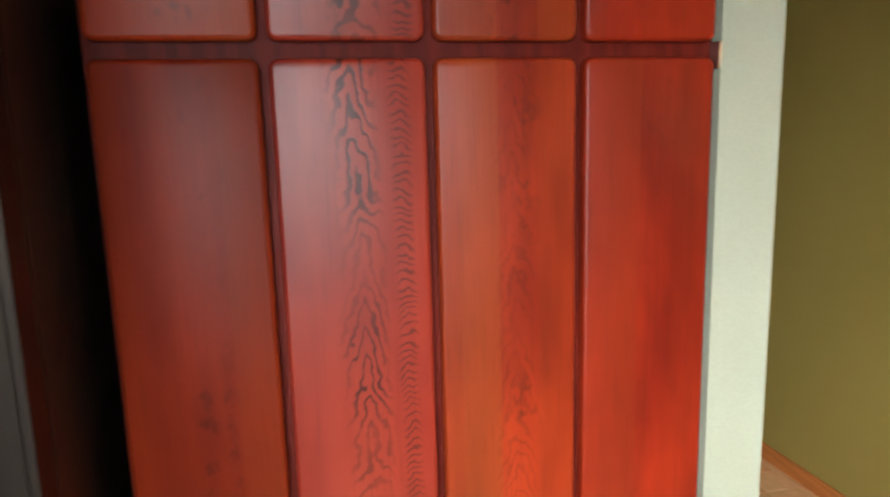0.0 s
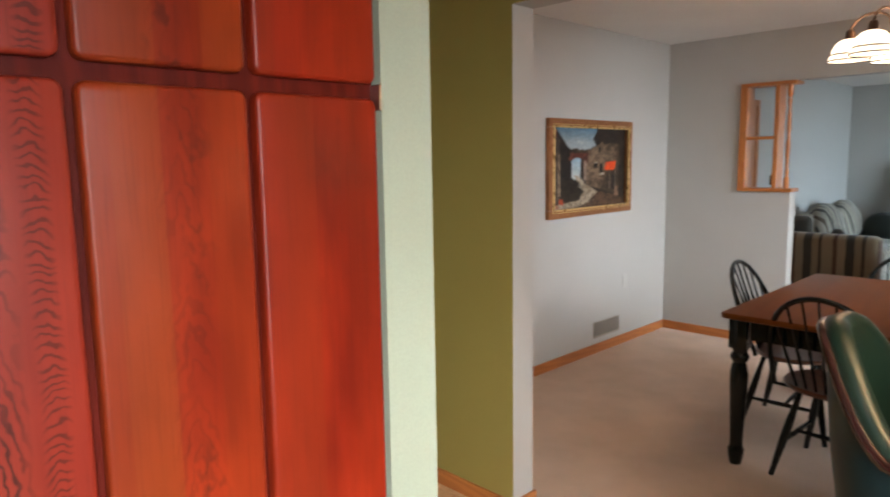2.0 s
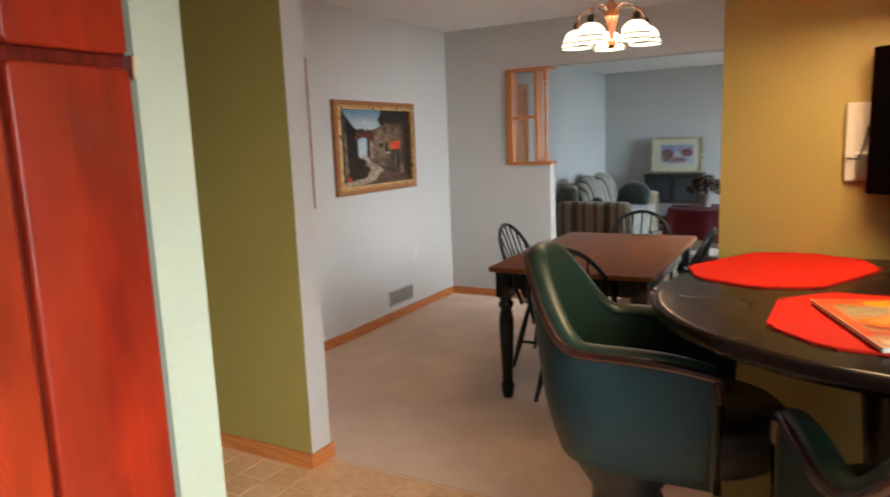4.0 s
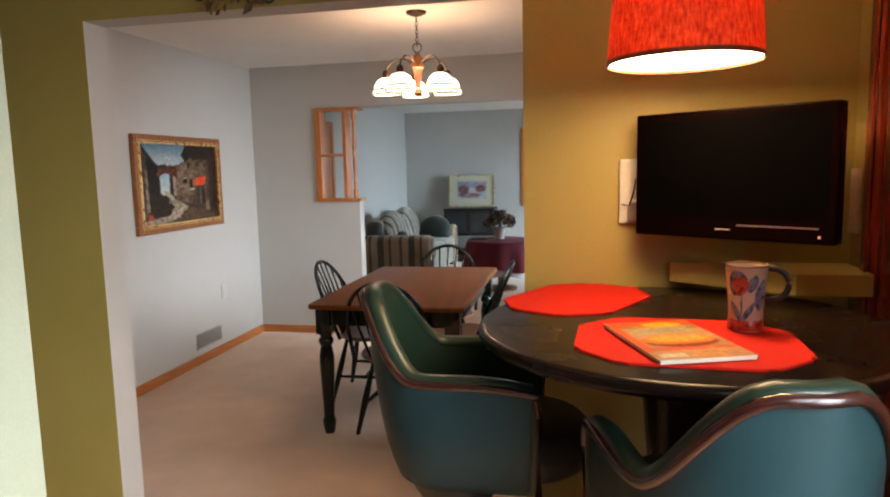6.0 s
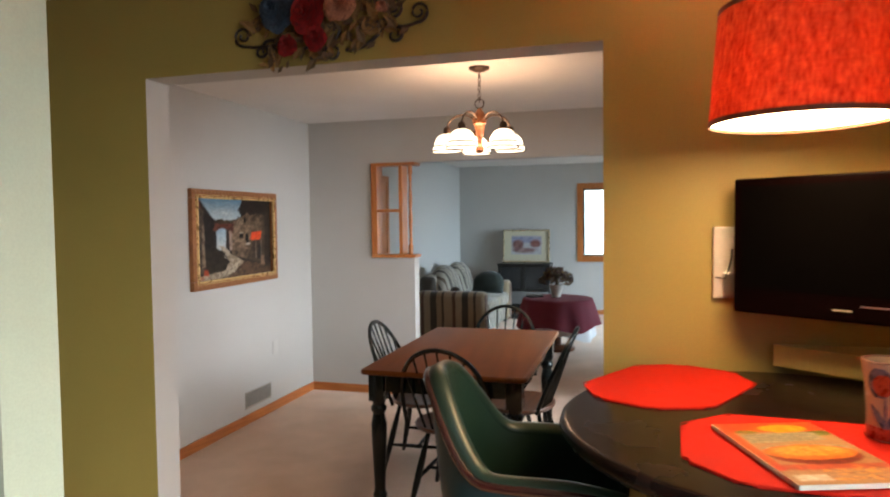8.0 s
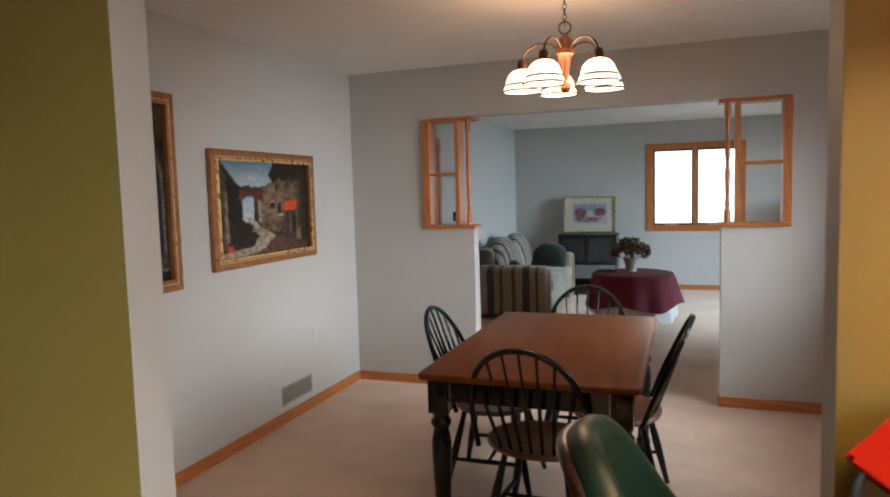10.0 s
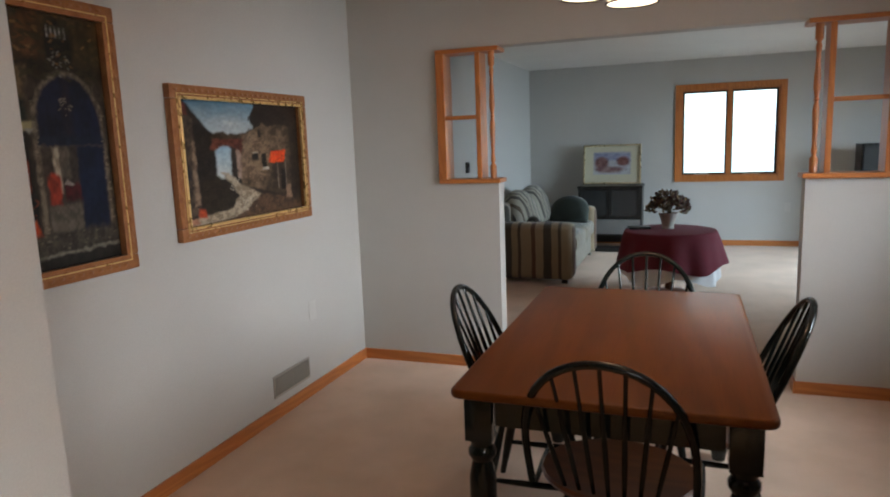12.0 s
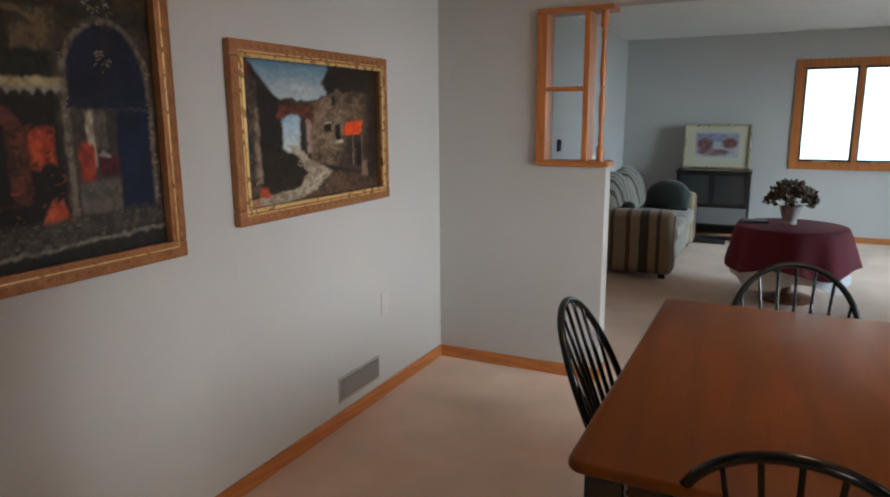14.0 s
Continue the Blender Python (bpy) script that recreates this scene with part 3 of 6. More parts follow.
divider("divider_right", 2.025, -1, 0.272, 0.350, 0.406, "orange oak pass-through frame with a turned spindle on the half wall")

# kitchen pantry
PW = 1.024
pan = thing("pantry_cabinet", pose(0.10, -1.275 - PW, 0), "tall built-in pantry of red-stained oak slab doors", "cabinet")
part("body", boxes((0.0, 0.598, 0, PW, 0.0, 2.40)), CHERRYD, pan, "dark red face frame")


def slab(x0, x1, y0, y1, z0, z1, r=0.016):
    """A door slab with rounded corners and a softened front edge."""
    bm = boxes((x0, x1, y0, y1, z0, z1))
    bmesh.ops.bevel(bm, geom=[e for e in bm.edges if abs(e.verts[0].co.x - e.verts[1].co.x) > 0.01], offset=r, segments=5, affect="EDGES", profile=0.5)
    bmesh.ops.bevel(bm, geom=[e for e in bm.edges if min(v.co.x for v in e.verts) > x1 - 1e-4], offset=0.008, segments=3, affect="EDGES", profile=0.5)
    return bm


for n in range(4):
    y0, y1 = n * PW / 4 + 0.007, (n + 1) * PW / 4 - 0.007
    part("door", slab(0.600, 0.622, y0, y1, 0.10, 1.620), BOARDS[n], pan, "", 40)
    part("upper_door", slab(0.600, 0.622, y0, y1, 1.646, 2.36), BOARDS[(2, 1, 2, 3)[n]], pan, "", 40)
for z in (0.35, 1.60):
    part("hinge", boxes((0.600, 0.626, PW - 0.005, PW + 0.001, z, z + 0.045)), SILVER, pan, "small steel hinge")

fr = thing("refrigerator", pose(0.06, -3.235, 0), "dark stainless refrigerator with black sides beside the pantry", "refrigerator")
part("body", boxes((0.0, 0.82, 0, 0.90, 0.02, 1.78), bevel=0.006), BLACKP, fr)
part("door", boxes((0.83, 0.90, 0.0, 0.905, 0.62, 1.78), bevel=0.012), STEEL, fr)
part("freezer_drawer", boxes((0.83, 0.90, 0.0, 0.905, 0.06, 0.61), bevel=0.012), STEEL, fr)
part("door_edge", boxes((0.885, 0.903, 0.895, 0.909, 0.07, 1.77), bevel=0.003), STEEL, fr, "pale metal edge of the door")
part("handle", tube([(0.90, 0.10, 0.75), (0.95, 0.10, 0.78), (0.95, 0.10, 1.5), (0.90, 0.10, 1.53)], 0.012), SILVER, fr, "", 60)
part("foot", boxes((0.05, 0.8, 0.05, 0.85, 0.0, 0.02)), BLACKP, fr)


# ---- dining room ----
def turned_leg(h, w=0.084):
    bm = boxes((-w / 2, w / 2, -w / 2, w / 2, h - 0.15, h), bevel=0.004)
    prof = [(0.028, 0), (0.034, 0.03), (0.037, 0.05), (0.039, 0.075), (0.031, 0.09), (0.030, 0.12), (0.036, 0.26), (0.042, 0.40), (0.042, 0.46), (0.031, 0.515), (0.043, 0.535), (0.043, 0.55), (0.033, 0.565), (0.040, h - 0.15)]
    return lathe(prof, 20, bm=bm)


tab = thing("dining_table", pose(0.824, 1.778, 0), "brown wood topped dining table with black turned legs", "table")
TWD, TLN, TZ = 0.888, 1.45, 0.765
top = boxes((-TWD / 2, TWD / 2, -TLN / 2, TLN / 2, TZ - 0.028, TZ))
bmesh.ops.bevel(top, geom=[e for e in top.edges if abs(e.verts[0].co.z - e.verts[1].co.z) > 0.01], offset=0.035, segments=5, affect="EDGES", profile=0.5)
bmesh.ops.bevel(top, geom=[e for e in top.edges if abs(e.verts[0].co.z - e.verts[1].co.z) < 0.001], offset=0.010, segments=3, affect="EDGES", profile=0.5)
part("tabletop", top, TABLEW, tab, "satin brown stained wood top", 40)
for s in (-1, 1):
    part("apron", boxes((s * 0.375 - 0.011, s * 0.375 + 0.011, -0.575, 0.575, 0.635, TZ - 0.028)), BLACKW, tab)
    part("apron", boxes((-0.32, 0.32, s * 0.640 - 0.011, s * 0.640 + 0.011, 0.635, TZ - 0.028)), BLACKW, tab)
    for q in (-1, 1):
        part("leg", turned_leg(TZ - 0.028), BLACKW, tab, "", 35, pose(s * 0.37, q * 0.635, 0))


def windsor(m, label):
    """Bow-back chair that faces local +y, seat at 0.44 m."""
    c = thing("dining_chair", m, label, "chair", "chairs round the dining table")
    sb = bmesh.new()
    out, N = [], 28
    for k in range(N):
        a = 2 * math.pi * k / N
        r = 0.226 + 0.016 * math.cos(2 * a)
        out.append((r * math.cos(a) * 1.0, r * math.sin(a) * 0.98 + (0.012 if math.sin(a) > 0 else 0)))
    rings = []
    for f, z in ((0.80, 0.405), (0.97, 0.418), (1.0, 0.432), (0.975, 0.441), (0.80, 0.436), (0.4, 0.428)):
        rings.append([sb.verts.new((x * f, y * f, z)) for x, y in out])
    for p, q in zip(rings, rings[1:]):
        for k in range(N):
            sb.faces.new((p[k], p[(k + 1) % N], q[(k + 1) % N], q[k]))
    sb.faces.new(rings[0][::-1])
    sb.faces.new(rings[-1])
    part("seat", sb, SEATW, c, "brown stained saddle seat", 50)
    bow = []
    for k in range(25):
        a = math.pi * k / 24
        x = -0.242 * math.cos(a) * (1.0 + 0.12 * math.sin(a))
        h = 0.466 * math.sin(a) ** 0.72 if 0 < k < 24 else 0
        bow.append((x, -0.135 - 0.06 * math.sin(a) - 0.155 * h / 0.5, 0.43 + h))
    part("backrest_bow", tube(bow, 0.0125, 8, flat_z=1.0), BLACKW, c, "", 60)
    for n in range(7):
        u = (n - 3) / 3.4
        a = math.acos(max(-1, min(1, -u * 0.86)))
        h = 0.466 * math.sin(a) ** 0.72
        xt = -0.242 * math.cos(a) * (1.0 + 0.12 * math.sin(a))
        tp = Vector((xt, -0.135 - 0.06 * math.sin(a) - 0.155 * h / 0.5, 0.43 + h))
        bt = Vector((u * 0.150, -0.175 + 0.03 * abs(u), 0.43))
        part("spindle", tube([bt.lerp(tp, t) for t in (0, 0.25, 0.5, 0.75, 1)], lambda t: 0.0062 + 0.0028 * math.sin(math.pi * min(1, t * 1.4)), 6), BLACKW, c, "", 60)
    feet = {}
    for sx in (-1, 1):
        for sy in (-1, 1):
            t0, t1 = Vector((sx * 0.125, sy * 0.125, 0.412)), Vector((sx * 0.205, sy * 0.215, 0.0))
            feet[sx, sy] = (t0, t1)
            part("leg", tube([t0.lerp(t1, t / 8) for t in range(9)], lambda t: 0.013 + 0.007 * math.sin(math.pi * t) ** 2, 8), BLACKW, c, "", 60)
    mid = {}
    for sx in (-1, 1):
        a, b = feet[sx, -1][0].lerp(feet[sx, -1][1], 0.6), feet[sx, 1][0].lerp(feet[sx, 1][1], 0.6)
        mid[sx] = a.lerp(b, 0.5)
        part("stretcher", tube([a.lerp(b, t / 6) for t in range(7)], lambda t: 0.008 + 0.005 * math.sin(math.pi * t), 8), BLACKW, c, "", 60)
    part("stretcher", tube([mid[-1].lerp(mid[1], t / 6) for t in range(7)], lambda t: 0.008 + 0.005 * math.sin(math.pi * t), 8), BLACKW, c, "", 60)
    return c


ch = windsor(pose(0.842, 1.335, 0, 0, 0, -3), "black bow-back spindle chair tucked under the table end")
for m, lab in ((pose(0.495, 1.83, 0, 0, 0, -88), "black bow-back spindle chair pushed in at the table's long side"),
               (pose(0.850, 2.405, 0, 0, 0, 180), "black bow-back spindle chair at the table end by the living room"),
               (pose(1.110, 1.84, 0, 0, 0, 88), "black bow-back spindle chair across the table from its twin")):
    tagged(copy_thing(ch, m), lab)

# chandelier
CX, CY = 0.898, 1.696
cl = thing("chandelier", pose(CX, CY, 0), "brown bronze five-arm chandelier with lit white glass shades", "chandelier")
part("canopy", lathe([(0, H), (0.062, H), (0.060, H - 0.012), (0.03, H - 0.026), (0.008, H - 0.03), (0, H - 0.03)], 24), BRONZE, cl, "", 40)
for n in range(7):
    z = H - 0.035 - 0.0235 * n
    ring = [(0.0085 * math.cos(a) * (1 if n % 2 else 0), 0.0085 * math.cos(a) * (0 if n % 2 else 1), z - 0.012 + 0.0155 * math.sin(a)) for a in (2 * math.pi * k / 10 for k in range(10))]
    part("chain_link", tube(ring, 0.0022, 5, True), BRONZE, cl, "", 60)
part("ring", tube([(0.027 * math.cos(a), 0, 2.228 + 0.027 * math.sin(a)) for a in (2 * math.pi * k / 18 for k in range(18))], 0.004, 6, True), BRONZE, cl, "", 60)
part("column", lathe([(0, 1.935), (0.012, 1.94), (0.026, 1.955), (0.026, 1.975), (0.014, 1.99), (0.018, 2.02), (0.026, 2.07), (0.030, 2.10), (0.040, 2.11), (0.040, 2.135), (0.034, 2.14), (0.036, 2.165), (0.022, 2.185), (0.010, 2.20), (0, 2.20)], 20), AMBERW, cl, "turned amber wooden column", 40)
for n in range(5):
    a = 2 * math.pi * n / 5 + 0.64
    d = Vector((math.cos(a), math.sin(a), 0))
    arc = []
    for k in range(13):
        u = math.pi * k / 12
        r = 0.03 + 0.085 * (1 - math.cos(u))
        arc.append(d * r + Vector((0, 0, 2.11 + 0.07 * math.sin(u) - 0.025 * (k / 12))))
    arm = part("arm", tube(arc, 0.0055, 6), BRONZE, cl, "", 60)
    c = d * 0.20
    part("socket", lathe([(0, 2.10), (0.016, 2.10), (0.022, 2.085), (0.022, 2.06), (0.030, 2.055), (0, 2.055)], 14, (c.x, c.y)), BRONZE, cl, "", 40)
    sh = part("shade", lathe([(0.024, 2.058), (0.044, 2.051), (0.062, 2.034), (0.074, 2.008), (0.079, 1.985), (0.091, 1.958), (0.089, 1.956), (0.076, 1.985), (0.071, 2.007), (0.058, 2.032), (0.024, 2.05)], 24, (c.x, c.y), cap=False), SHADEG, cl, "lit frosted glass bell shade", 60)
    for rr, z in ((0.0795, 1.986), (0.0915, 1.957)):
        part("rim_band", tube([(c.x + rr * math.cos(t), c.y + rr * math.sin(t), z) for t in (2 * math.pi * k / 24 for k in range(24))], 0.0042, 5, True), IRON, sh, "dark rim line", 60)


# paintings: pigment brushed over a fine canvas, in a carved frame
def lattice(rn, n, m):
    return rn.random((n, m))


def smooth_noise(rn, u, v, cells):
    """Value noise over canvas fractions, in 0..1."""
    g = lattice(rn, cells + 3, cells + 3)
    x, y = np.clip(u, 0, 1) * cells, np.clip(v, 0, 1) * cells
    i, j = x.astype(int), y.astype(int)
    fx, fy = x - i, y - j
    fx, fy = fx * fx * (3 - 2 * fx), fy * fy * (3 - 2 * fy)
    return (g[i, j] * (1 - fx) + g[i + 1, j] * fx) * (1 - fy) + (g[i, j + 1] * (1 - fx) + g[i + 1, j + 1] * fx) * fy


class Picture:
    """A canvas as a fine grid of pigment; shapes are laid on in order with soft, wavering edges."""

    def __init__(self, w, h, ground, seed, nu, nv, gain=0.8, mottle=0.3):
        self.gain, self.mottle = gain, mottle
        self.rn = np.random.default_rng(seed)
        self.w, self.h, self.nu, self.nv = w, h, nu, nv
        self.u, self.v = [a.ravel() for a in np.meshgrid(np.linspace(0, 1, nu), np.linspace(0, 1, nv))]
        self.c = np.zeros((nu * nv, 3)) + self.tone(ground)
        self.wu = (smooth_noise(self.rn, self.u, self.v, 26) - 0.5) * 0.012 + (smooth_noise(self.rn, self.u, self.v, 60) - 0.5) * 0.008
        self.wv = (smooth_noise(self.rn, self.u, self.v, 26) - 0.5) * 0.012 + (smooth_noise(self.rn, self.u, self.v, 60) - 0.5) * 0.008

    def tone(self, rgb):
        return self.gain * (np.array(rgb) / 255.0) ** 2.2

    def lay(self, a, b, pts, soft=0.008, cells=24, cover=1.0, waver=1.0):
        """Two tones, blended by a mottle, inside an outline."""
        u, v = self.u + self.wu * waver, self.v + self.wv * waver
        inside, dist = np.zeros(len(u), bool), np.full(len(u), 9.0)
        for (x0, y0), (x1, y1) in zip(pts, pts[1:] + pts[:1]):
            if y0 != y1:
                inside ^= ((y0 > v) != (y1 > v)) & (u < (x1 - x0) * (v - y0) / (y1 - y0) + x0)
            dx, dy = x1 - x0, y1 - y0
            t = np.clip(((u - x0) * dx + (v - y0) * dy) / (dx * dx + dy * dy + 1e-9), 0, 1)
            dist = np.minimum(dist, np.hypot(u - x0 - t * dx, v - y0 - t * dy))
        k = np.clip(0.5 + np.where(inside, dist, -dist) / (2 * soft), 0, 1) * cover
        n = 0.55 * smooth_noise(self.rn, self.u, self.v, cells) + 0.45 * smooth_noise(self.rn, self.u, self.v, cells * 3)
        n = np.clip((n - 0.28) / 0.44, 0, 1)[:, None]
        self.c += k[:, None] * (self.tone(a) * (1 - n) + self.tone(b) * n - self.c)

    def grade(self, a, b, v0, v1, pts, soft=0.01):
        """A wash that runs from one tone to another upward."""
        before = self.c.copy()
        self.lay((255, 255, 255), (255, 255, 255), pts, soft)
        k = ((self.c - before) / (self.tone((255, 255, 255)) - before))[:, :1]
        g = np.clip((self.v + self.wv * 3 - v0) / (v1 - v0), 0, 1)[:, None]
        self.c = before + k * (self.tone(a) * (1 - g) + self.tone(b) * g - before)

    def dab(self, rgb, u0, u1, v0, v1, count, size, tilt=0.7):
        """Loose brush strokes."""
        for _ in range(count):
            cu, cv, a = self.rn.uniform(u0, u1), self.rn.uniform(v0, v1), self.rn.uniform(-tilt, tilt)
            s = size * self.rn.uniform(0.5, 1.3)
            x, y = (self.u - cu) * self.w / self.h, self.v - cv
            p, q = (x * math.cos(a) + y * math.sin(a)) / s, (-x * math.sin(a) + y * math.cos(a)) / (s * 0.4)
            k = np.clip(1.3 - 1.3 * (p * p + q * q), 0, 0.6)[:, None]
            self.c += k * (self.tone(rgb) * self.rn.uniform(0.7, 1.3) - self.c)

    def finish(self, name, parent):
        self.c *= (1 - self.mottle / 2 + self.mottle * smooth_noise(self.rn, self.u, self.v, 50))[:, None]
        nu, nv = self.nu, self.nv
        co = np.column_stack([np.full(len(self.u), 0.004), self.u * self.w, self.v * self.h])
        k = np.arange(nu * nv).reshape(nv, nu)
        faces = np.stack([k[:-1, :-1], k[:-1, 1:], k[1:, 1:], k[1:, :-1]], -1).reshape(-1, 4)
        me = bpy.data.meshes.new(name)
        me.from_pydata(co.tolist(), [], faces.tolist())
        at = me.color_attributes.new("pigment", "FLOAT_COLOR", "POINT")
        at.data.foreach_set("color", np.column_stack([np.clip(self.c, 0, 0.9), np.ones(len(self.c))]).ravel())
        me.materials.append(OIL)
        ob = new(name, me)
        ob.parent = parent
        return ob


def framed(name, m, w, h, picture, label, rail=0.055, outer=None, inner=None, depth=0.035, beads=True):
    pic = thing(name, m, label, "painting")
    outer, inner = outer or GOLD, inner or GOLDL
    part("backing", boxes((0.0, 0.003, 0.01, w - 0.01, 0.01, h - 0.01)), DARK, pic)
    o = picture.finish("canvas", pic)
    o.location = (0, rail, rail)
    for nm, r in (("frame_rail", (0, w, 0, rail)), ("frame_rail", (0, w, h - rail, h)), ("frame_stile", (0, rail, rail, h - rail)), ("frame_stile", (w - rail, w, rail, h - rail))):
        y0, y1, z0, z1 = r
        part(nm, boxes((0.0, depth, y0, y1, z0, z1), bevel=0.008), outer, pic, "", 40)
    b = rail - 0.012
    bm = bmesh.new()
    for r in ((b, w - b, b, b + 0.014), (b, w - b, h - b - 0.014, h - b), (b, b + 0.014, b + 0.014, h - b - 0.014), (w - b - 0.014, w - b, b + 0.014, h - b - 0.014)):
        box(bm, depth - 0.012, depth + 0.003, r[0], r[1], r[2], r[3], bevel=0.003)
    part("inner_gilding", bm, inner, pic, "bright gilded inner edge")
    if beads:
        b, bm = rail * 0.62, bmesh.new()
        for r in ((b, w - b, b, b + 0.005), (b, w - b, h - b - 0.005, h - b), (b, b + 0.005, b + 0.005, h - b - 0.005), (w - b - 0.005, w - b, b + 0.005, h - b - 0.005)):
            box(bm, depth - 0.004, depth + 0.003, r[0], r[1], r[2], r[3], bevel=0.001)
        part("gilt_line", bm, GOLDL, pic, "thin gilt line along the frame")
    if beads:
        bm = bmesh.new()
        step = 0.042
        for n in range(int((w - 0.05) / step)):
            for z in (rail * 0.38, h - rail * 0.38):
                bmesh.ops.create_icosphere(bm, subdivisions=1, radius=0.012, matrix=Matrix.Translation((depth - 0.003, 0.035 + n * step, z)) @ Matrix.Diagonal((0.6, 1.5, 0.7, 1)))
        for n in range(int((h - 0.12) / step)):
            for y in (rail * 0.38, w - rail * 0.38):
                bmesh.ops.create_icosphere(bm, subdivisions=1, radius=0.012, matrix=Matrix.Translation((depth - 0.003, y, 0.075 + n * step)) @ Matrix.Diagonal((0.6, 0.7, 1.5, 1)))
        tagged(part("carving", bm, outer, pic, "carved leaf ornament on the frame", 60), kind="stuff")
    return pic


def rect(u0, u1, v0, v1):
    return [(u0, v0), (u1, v0), (u1, v1), (u0, v1)]


def blob(cx, cy, rx, ry, n=16):
    return [(cx + rx * math.cos(2 * math.pi * k / n), cy + ry * math.sin(2 * math.pi * k / n)) for k in range(n)]


def arch(u0, u1, v0, v1, n=9):
    r = (u1 - u0) / 2
    return [(u0, v0), (u1, v0)] + [(u0 + r + r * math.cos(a), v1 - r * 0.9 + r * 0.9 * math.sin(a)) for a in (math.pi * k / n for k in range(n + 1))]


RUSTP = flat("paint_rust", (0.20, 0.055, 0.018), (0.11, 0.035, 0.014), 14)
# a village lane with an arch
vp = Picture(1.090 - 0.124, 0.695 - 0.124, (40, 34, 30), 4, 190, 120)
vp.grade((166, 174, 176), (92, 126, 144), 0.74, 1.0, [(0.04, 1.02), (0.60, 1.02), (0.54, 0.86), (0.57, 0.78), (0.46, 0.73), (0.30, 0.70), (0.20, 0.76)])
vp.lay((190, 190, 186), (160, 168, 170), blob(0.34, 0.82, 0.12, 0.05), 0.04, 8, 0.7)
vp.lay((92, 78, 66), (56, 46, 40), [(0, 0.05), (0.11, 0.08), (0.115, 0.86), (0, 0.92)], cells=18)
vp.lay((148, 128, 106), (104, 86, 70), [(0.075, 0.15), (0.115, 0.15), (0.115, 0.66), (0.085, 0.68)], cells=30)
vp.lay((120, 60, 48), (90, 44, 36), [(0, 0.90), (0.07, 0.88), (0.06, 0.97), (0, 1.0)])
vp.lay((46, 39, 35), (30, 26, 24), [(0.115, 0.05), (0.40, 0.10), (0.30, 0.34), (0.255, 0.42), (0.25, 0.72), (0.10, 0.88)])
vp.lay((24, 22, 22), (36, 32, 30), rect(0.02, 0.05, 0.63, 0.72))
vp.lay((30, 32, 40), (60, 60, 64), rect(0.03, 0.065, 0.37, 0.45))
vp.lay((116, 96, 76), (70, 57, 46), [(0.44, 0.28), (1.0, 0.10), (1.0, 0.80), (0.74, 0.94), (0.62, 0.80), (0.57, 0.77), (0.44, 0.72)], cells=16)
vp.lay((138, 114, 90), (96, 78, 62), [(0.45, 0.40), (0.70, 0.34), (0.70, 0.64), (0.60, 0.76), (0.46, 0.72)], cells=26)
vp.lay((112, 62, 46), (78, 42, 34), [(0.21, 0.60), (0.46, 0.56), (0.48, 0.69), (0.40, 0.72), (0.24, 0.71)])
vp.lay((74, 62, 44), (50, 42, 32), [(0.22, 0.69), (0.46, 0.69), (0.45, 0.735), (0.36, 0.73), (0.32, 0.755), (0.24, 0.735)])
vp.grade((186, 190, 186), (150, 178, 194), 0.38, 0.62, arch(0.25, 0.39, 0.36, 0.635))
vp.lay((62, 52, 44), (44, 38, 34), [(0.365, 0.36), (0.415, 0.33), (0.41, 0.60), (0.37, 0.63)])
vp.lay((160, 136, 122), (126, 104, 92), [(0.412, 0.36), (0.45, 0.34), (0.45, 0.58), (0.412, 0.60)])
vp.lay((176, 160, 138), (128, 112, 92), [(0.27, 0.42), (0.35, 0.40), (0.42, 0.30), (0.62, 0.18), (0.46, 0.04), (0.20, -0.02), (0.02, 0.0), (0.10, 0.07), (0.34, 0.11), (0.41, 0.20), (0.36, 0.30)], cells=40)
vp.lay((54, 46, 36), (36, 30, 26), [(0.12, 0.06), (0.36, 0.10), (0.40, 0.20), (0.32, 0.32), (0.24, 0.40), (0.14, 0.34)])
vp.lay((98, 74, 56), (66, 50, 40), [(0.46, 0.06), (0.60, 0.19), (1.0, 0.10), (1.0, -0.02), (0.28, -0.02)], cells=40)
vp.lay((38, 31, 27), (52, 42, 36), [(0.53, 0.85), (0.60, 1.02), (1.02, 1.02), (1.02, 0.76), (0.82, 0.82), (0.70, 0.80), (0.64, 0.84), (0.60, 0.92)])
vp.lay((40, 34, 30), (58, 48, 40), [(0.88, 0.10), (1.02, 0.06), (1.02, 0.90), (0.90, 0.84)], soft=0.03)
vp.lay((66, 54, 44), (46, 38, 32), [(0.62, 0.20), (0.88, 0.12), (0.90, 0.46), (0.70, 0.44)], soft=0.03, cover=0.7)
for r in (rect(0.545, 0.60, 0.50, 0.56), rect(0.63, 0.67, 0.42, 0.55), rect(0.80, 0.86, 0.20, 0.40), rect(0.61, 0.635, 0.70, 0.76)):
    vp.lay((28, 24, 23), (40, 34, 30), r, 0.006)
vp.lay((178, 168, 150), (150, 138, 120), rect(0.545, 0.60, 0.562, 0.572), 0.004, waver=0.4)
vp.lay((238, 84, 34), (206, 58, 24), [(0.70, 0.47), (0.84, 0.46), (0.86, 0.58), (0.72, 0.575)])
vp.lay((186, 178, 166), (150, 140, 128), [(0.62, 0.405), (0.69, 0.405), (0.68, 0.43), (0.63, 0.43)], 0.005)
for x in (0.77, 0.85):
    vp.lay((150, 140, 126), (120, 110, 98), rect(x, x + 0.008, 0.22, 0.46), 0.004, cover=0.7, waver=0.3)
vp.lay((200, 84, 44), (160, 60, 34), [(0.09, 0.05), (0.15, 0.05), (0.14, 0.12), (0.10, 0.13)])
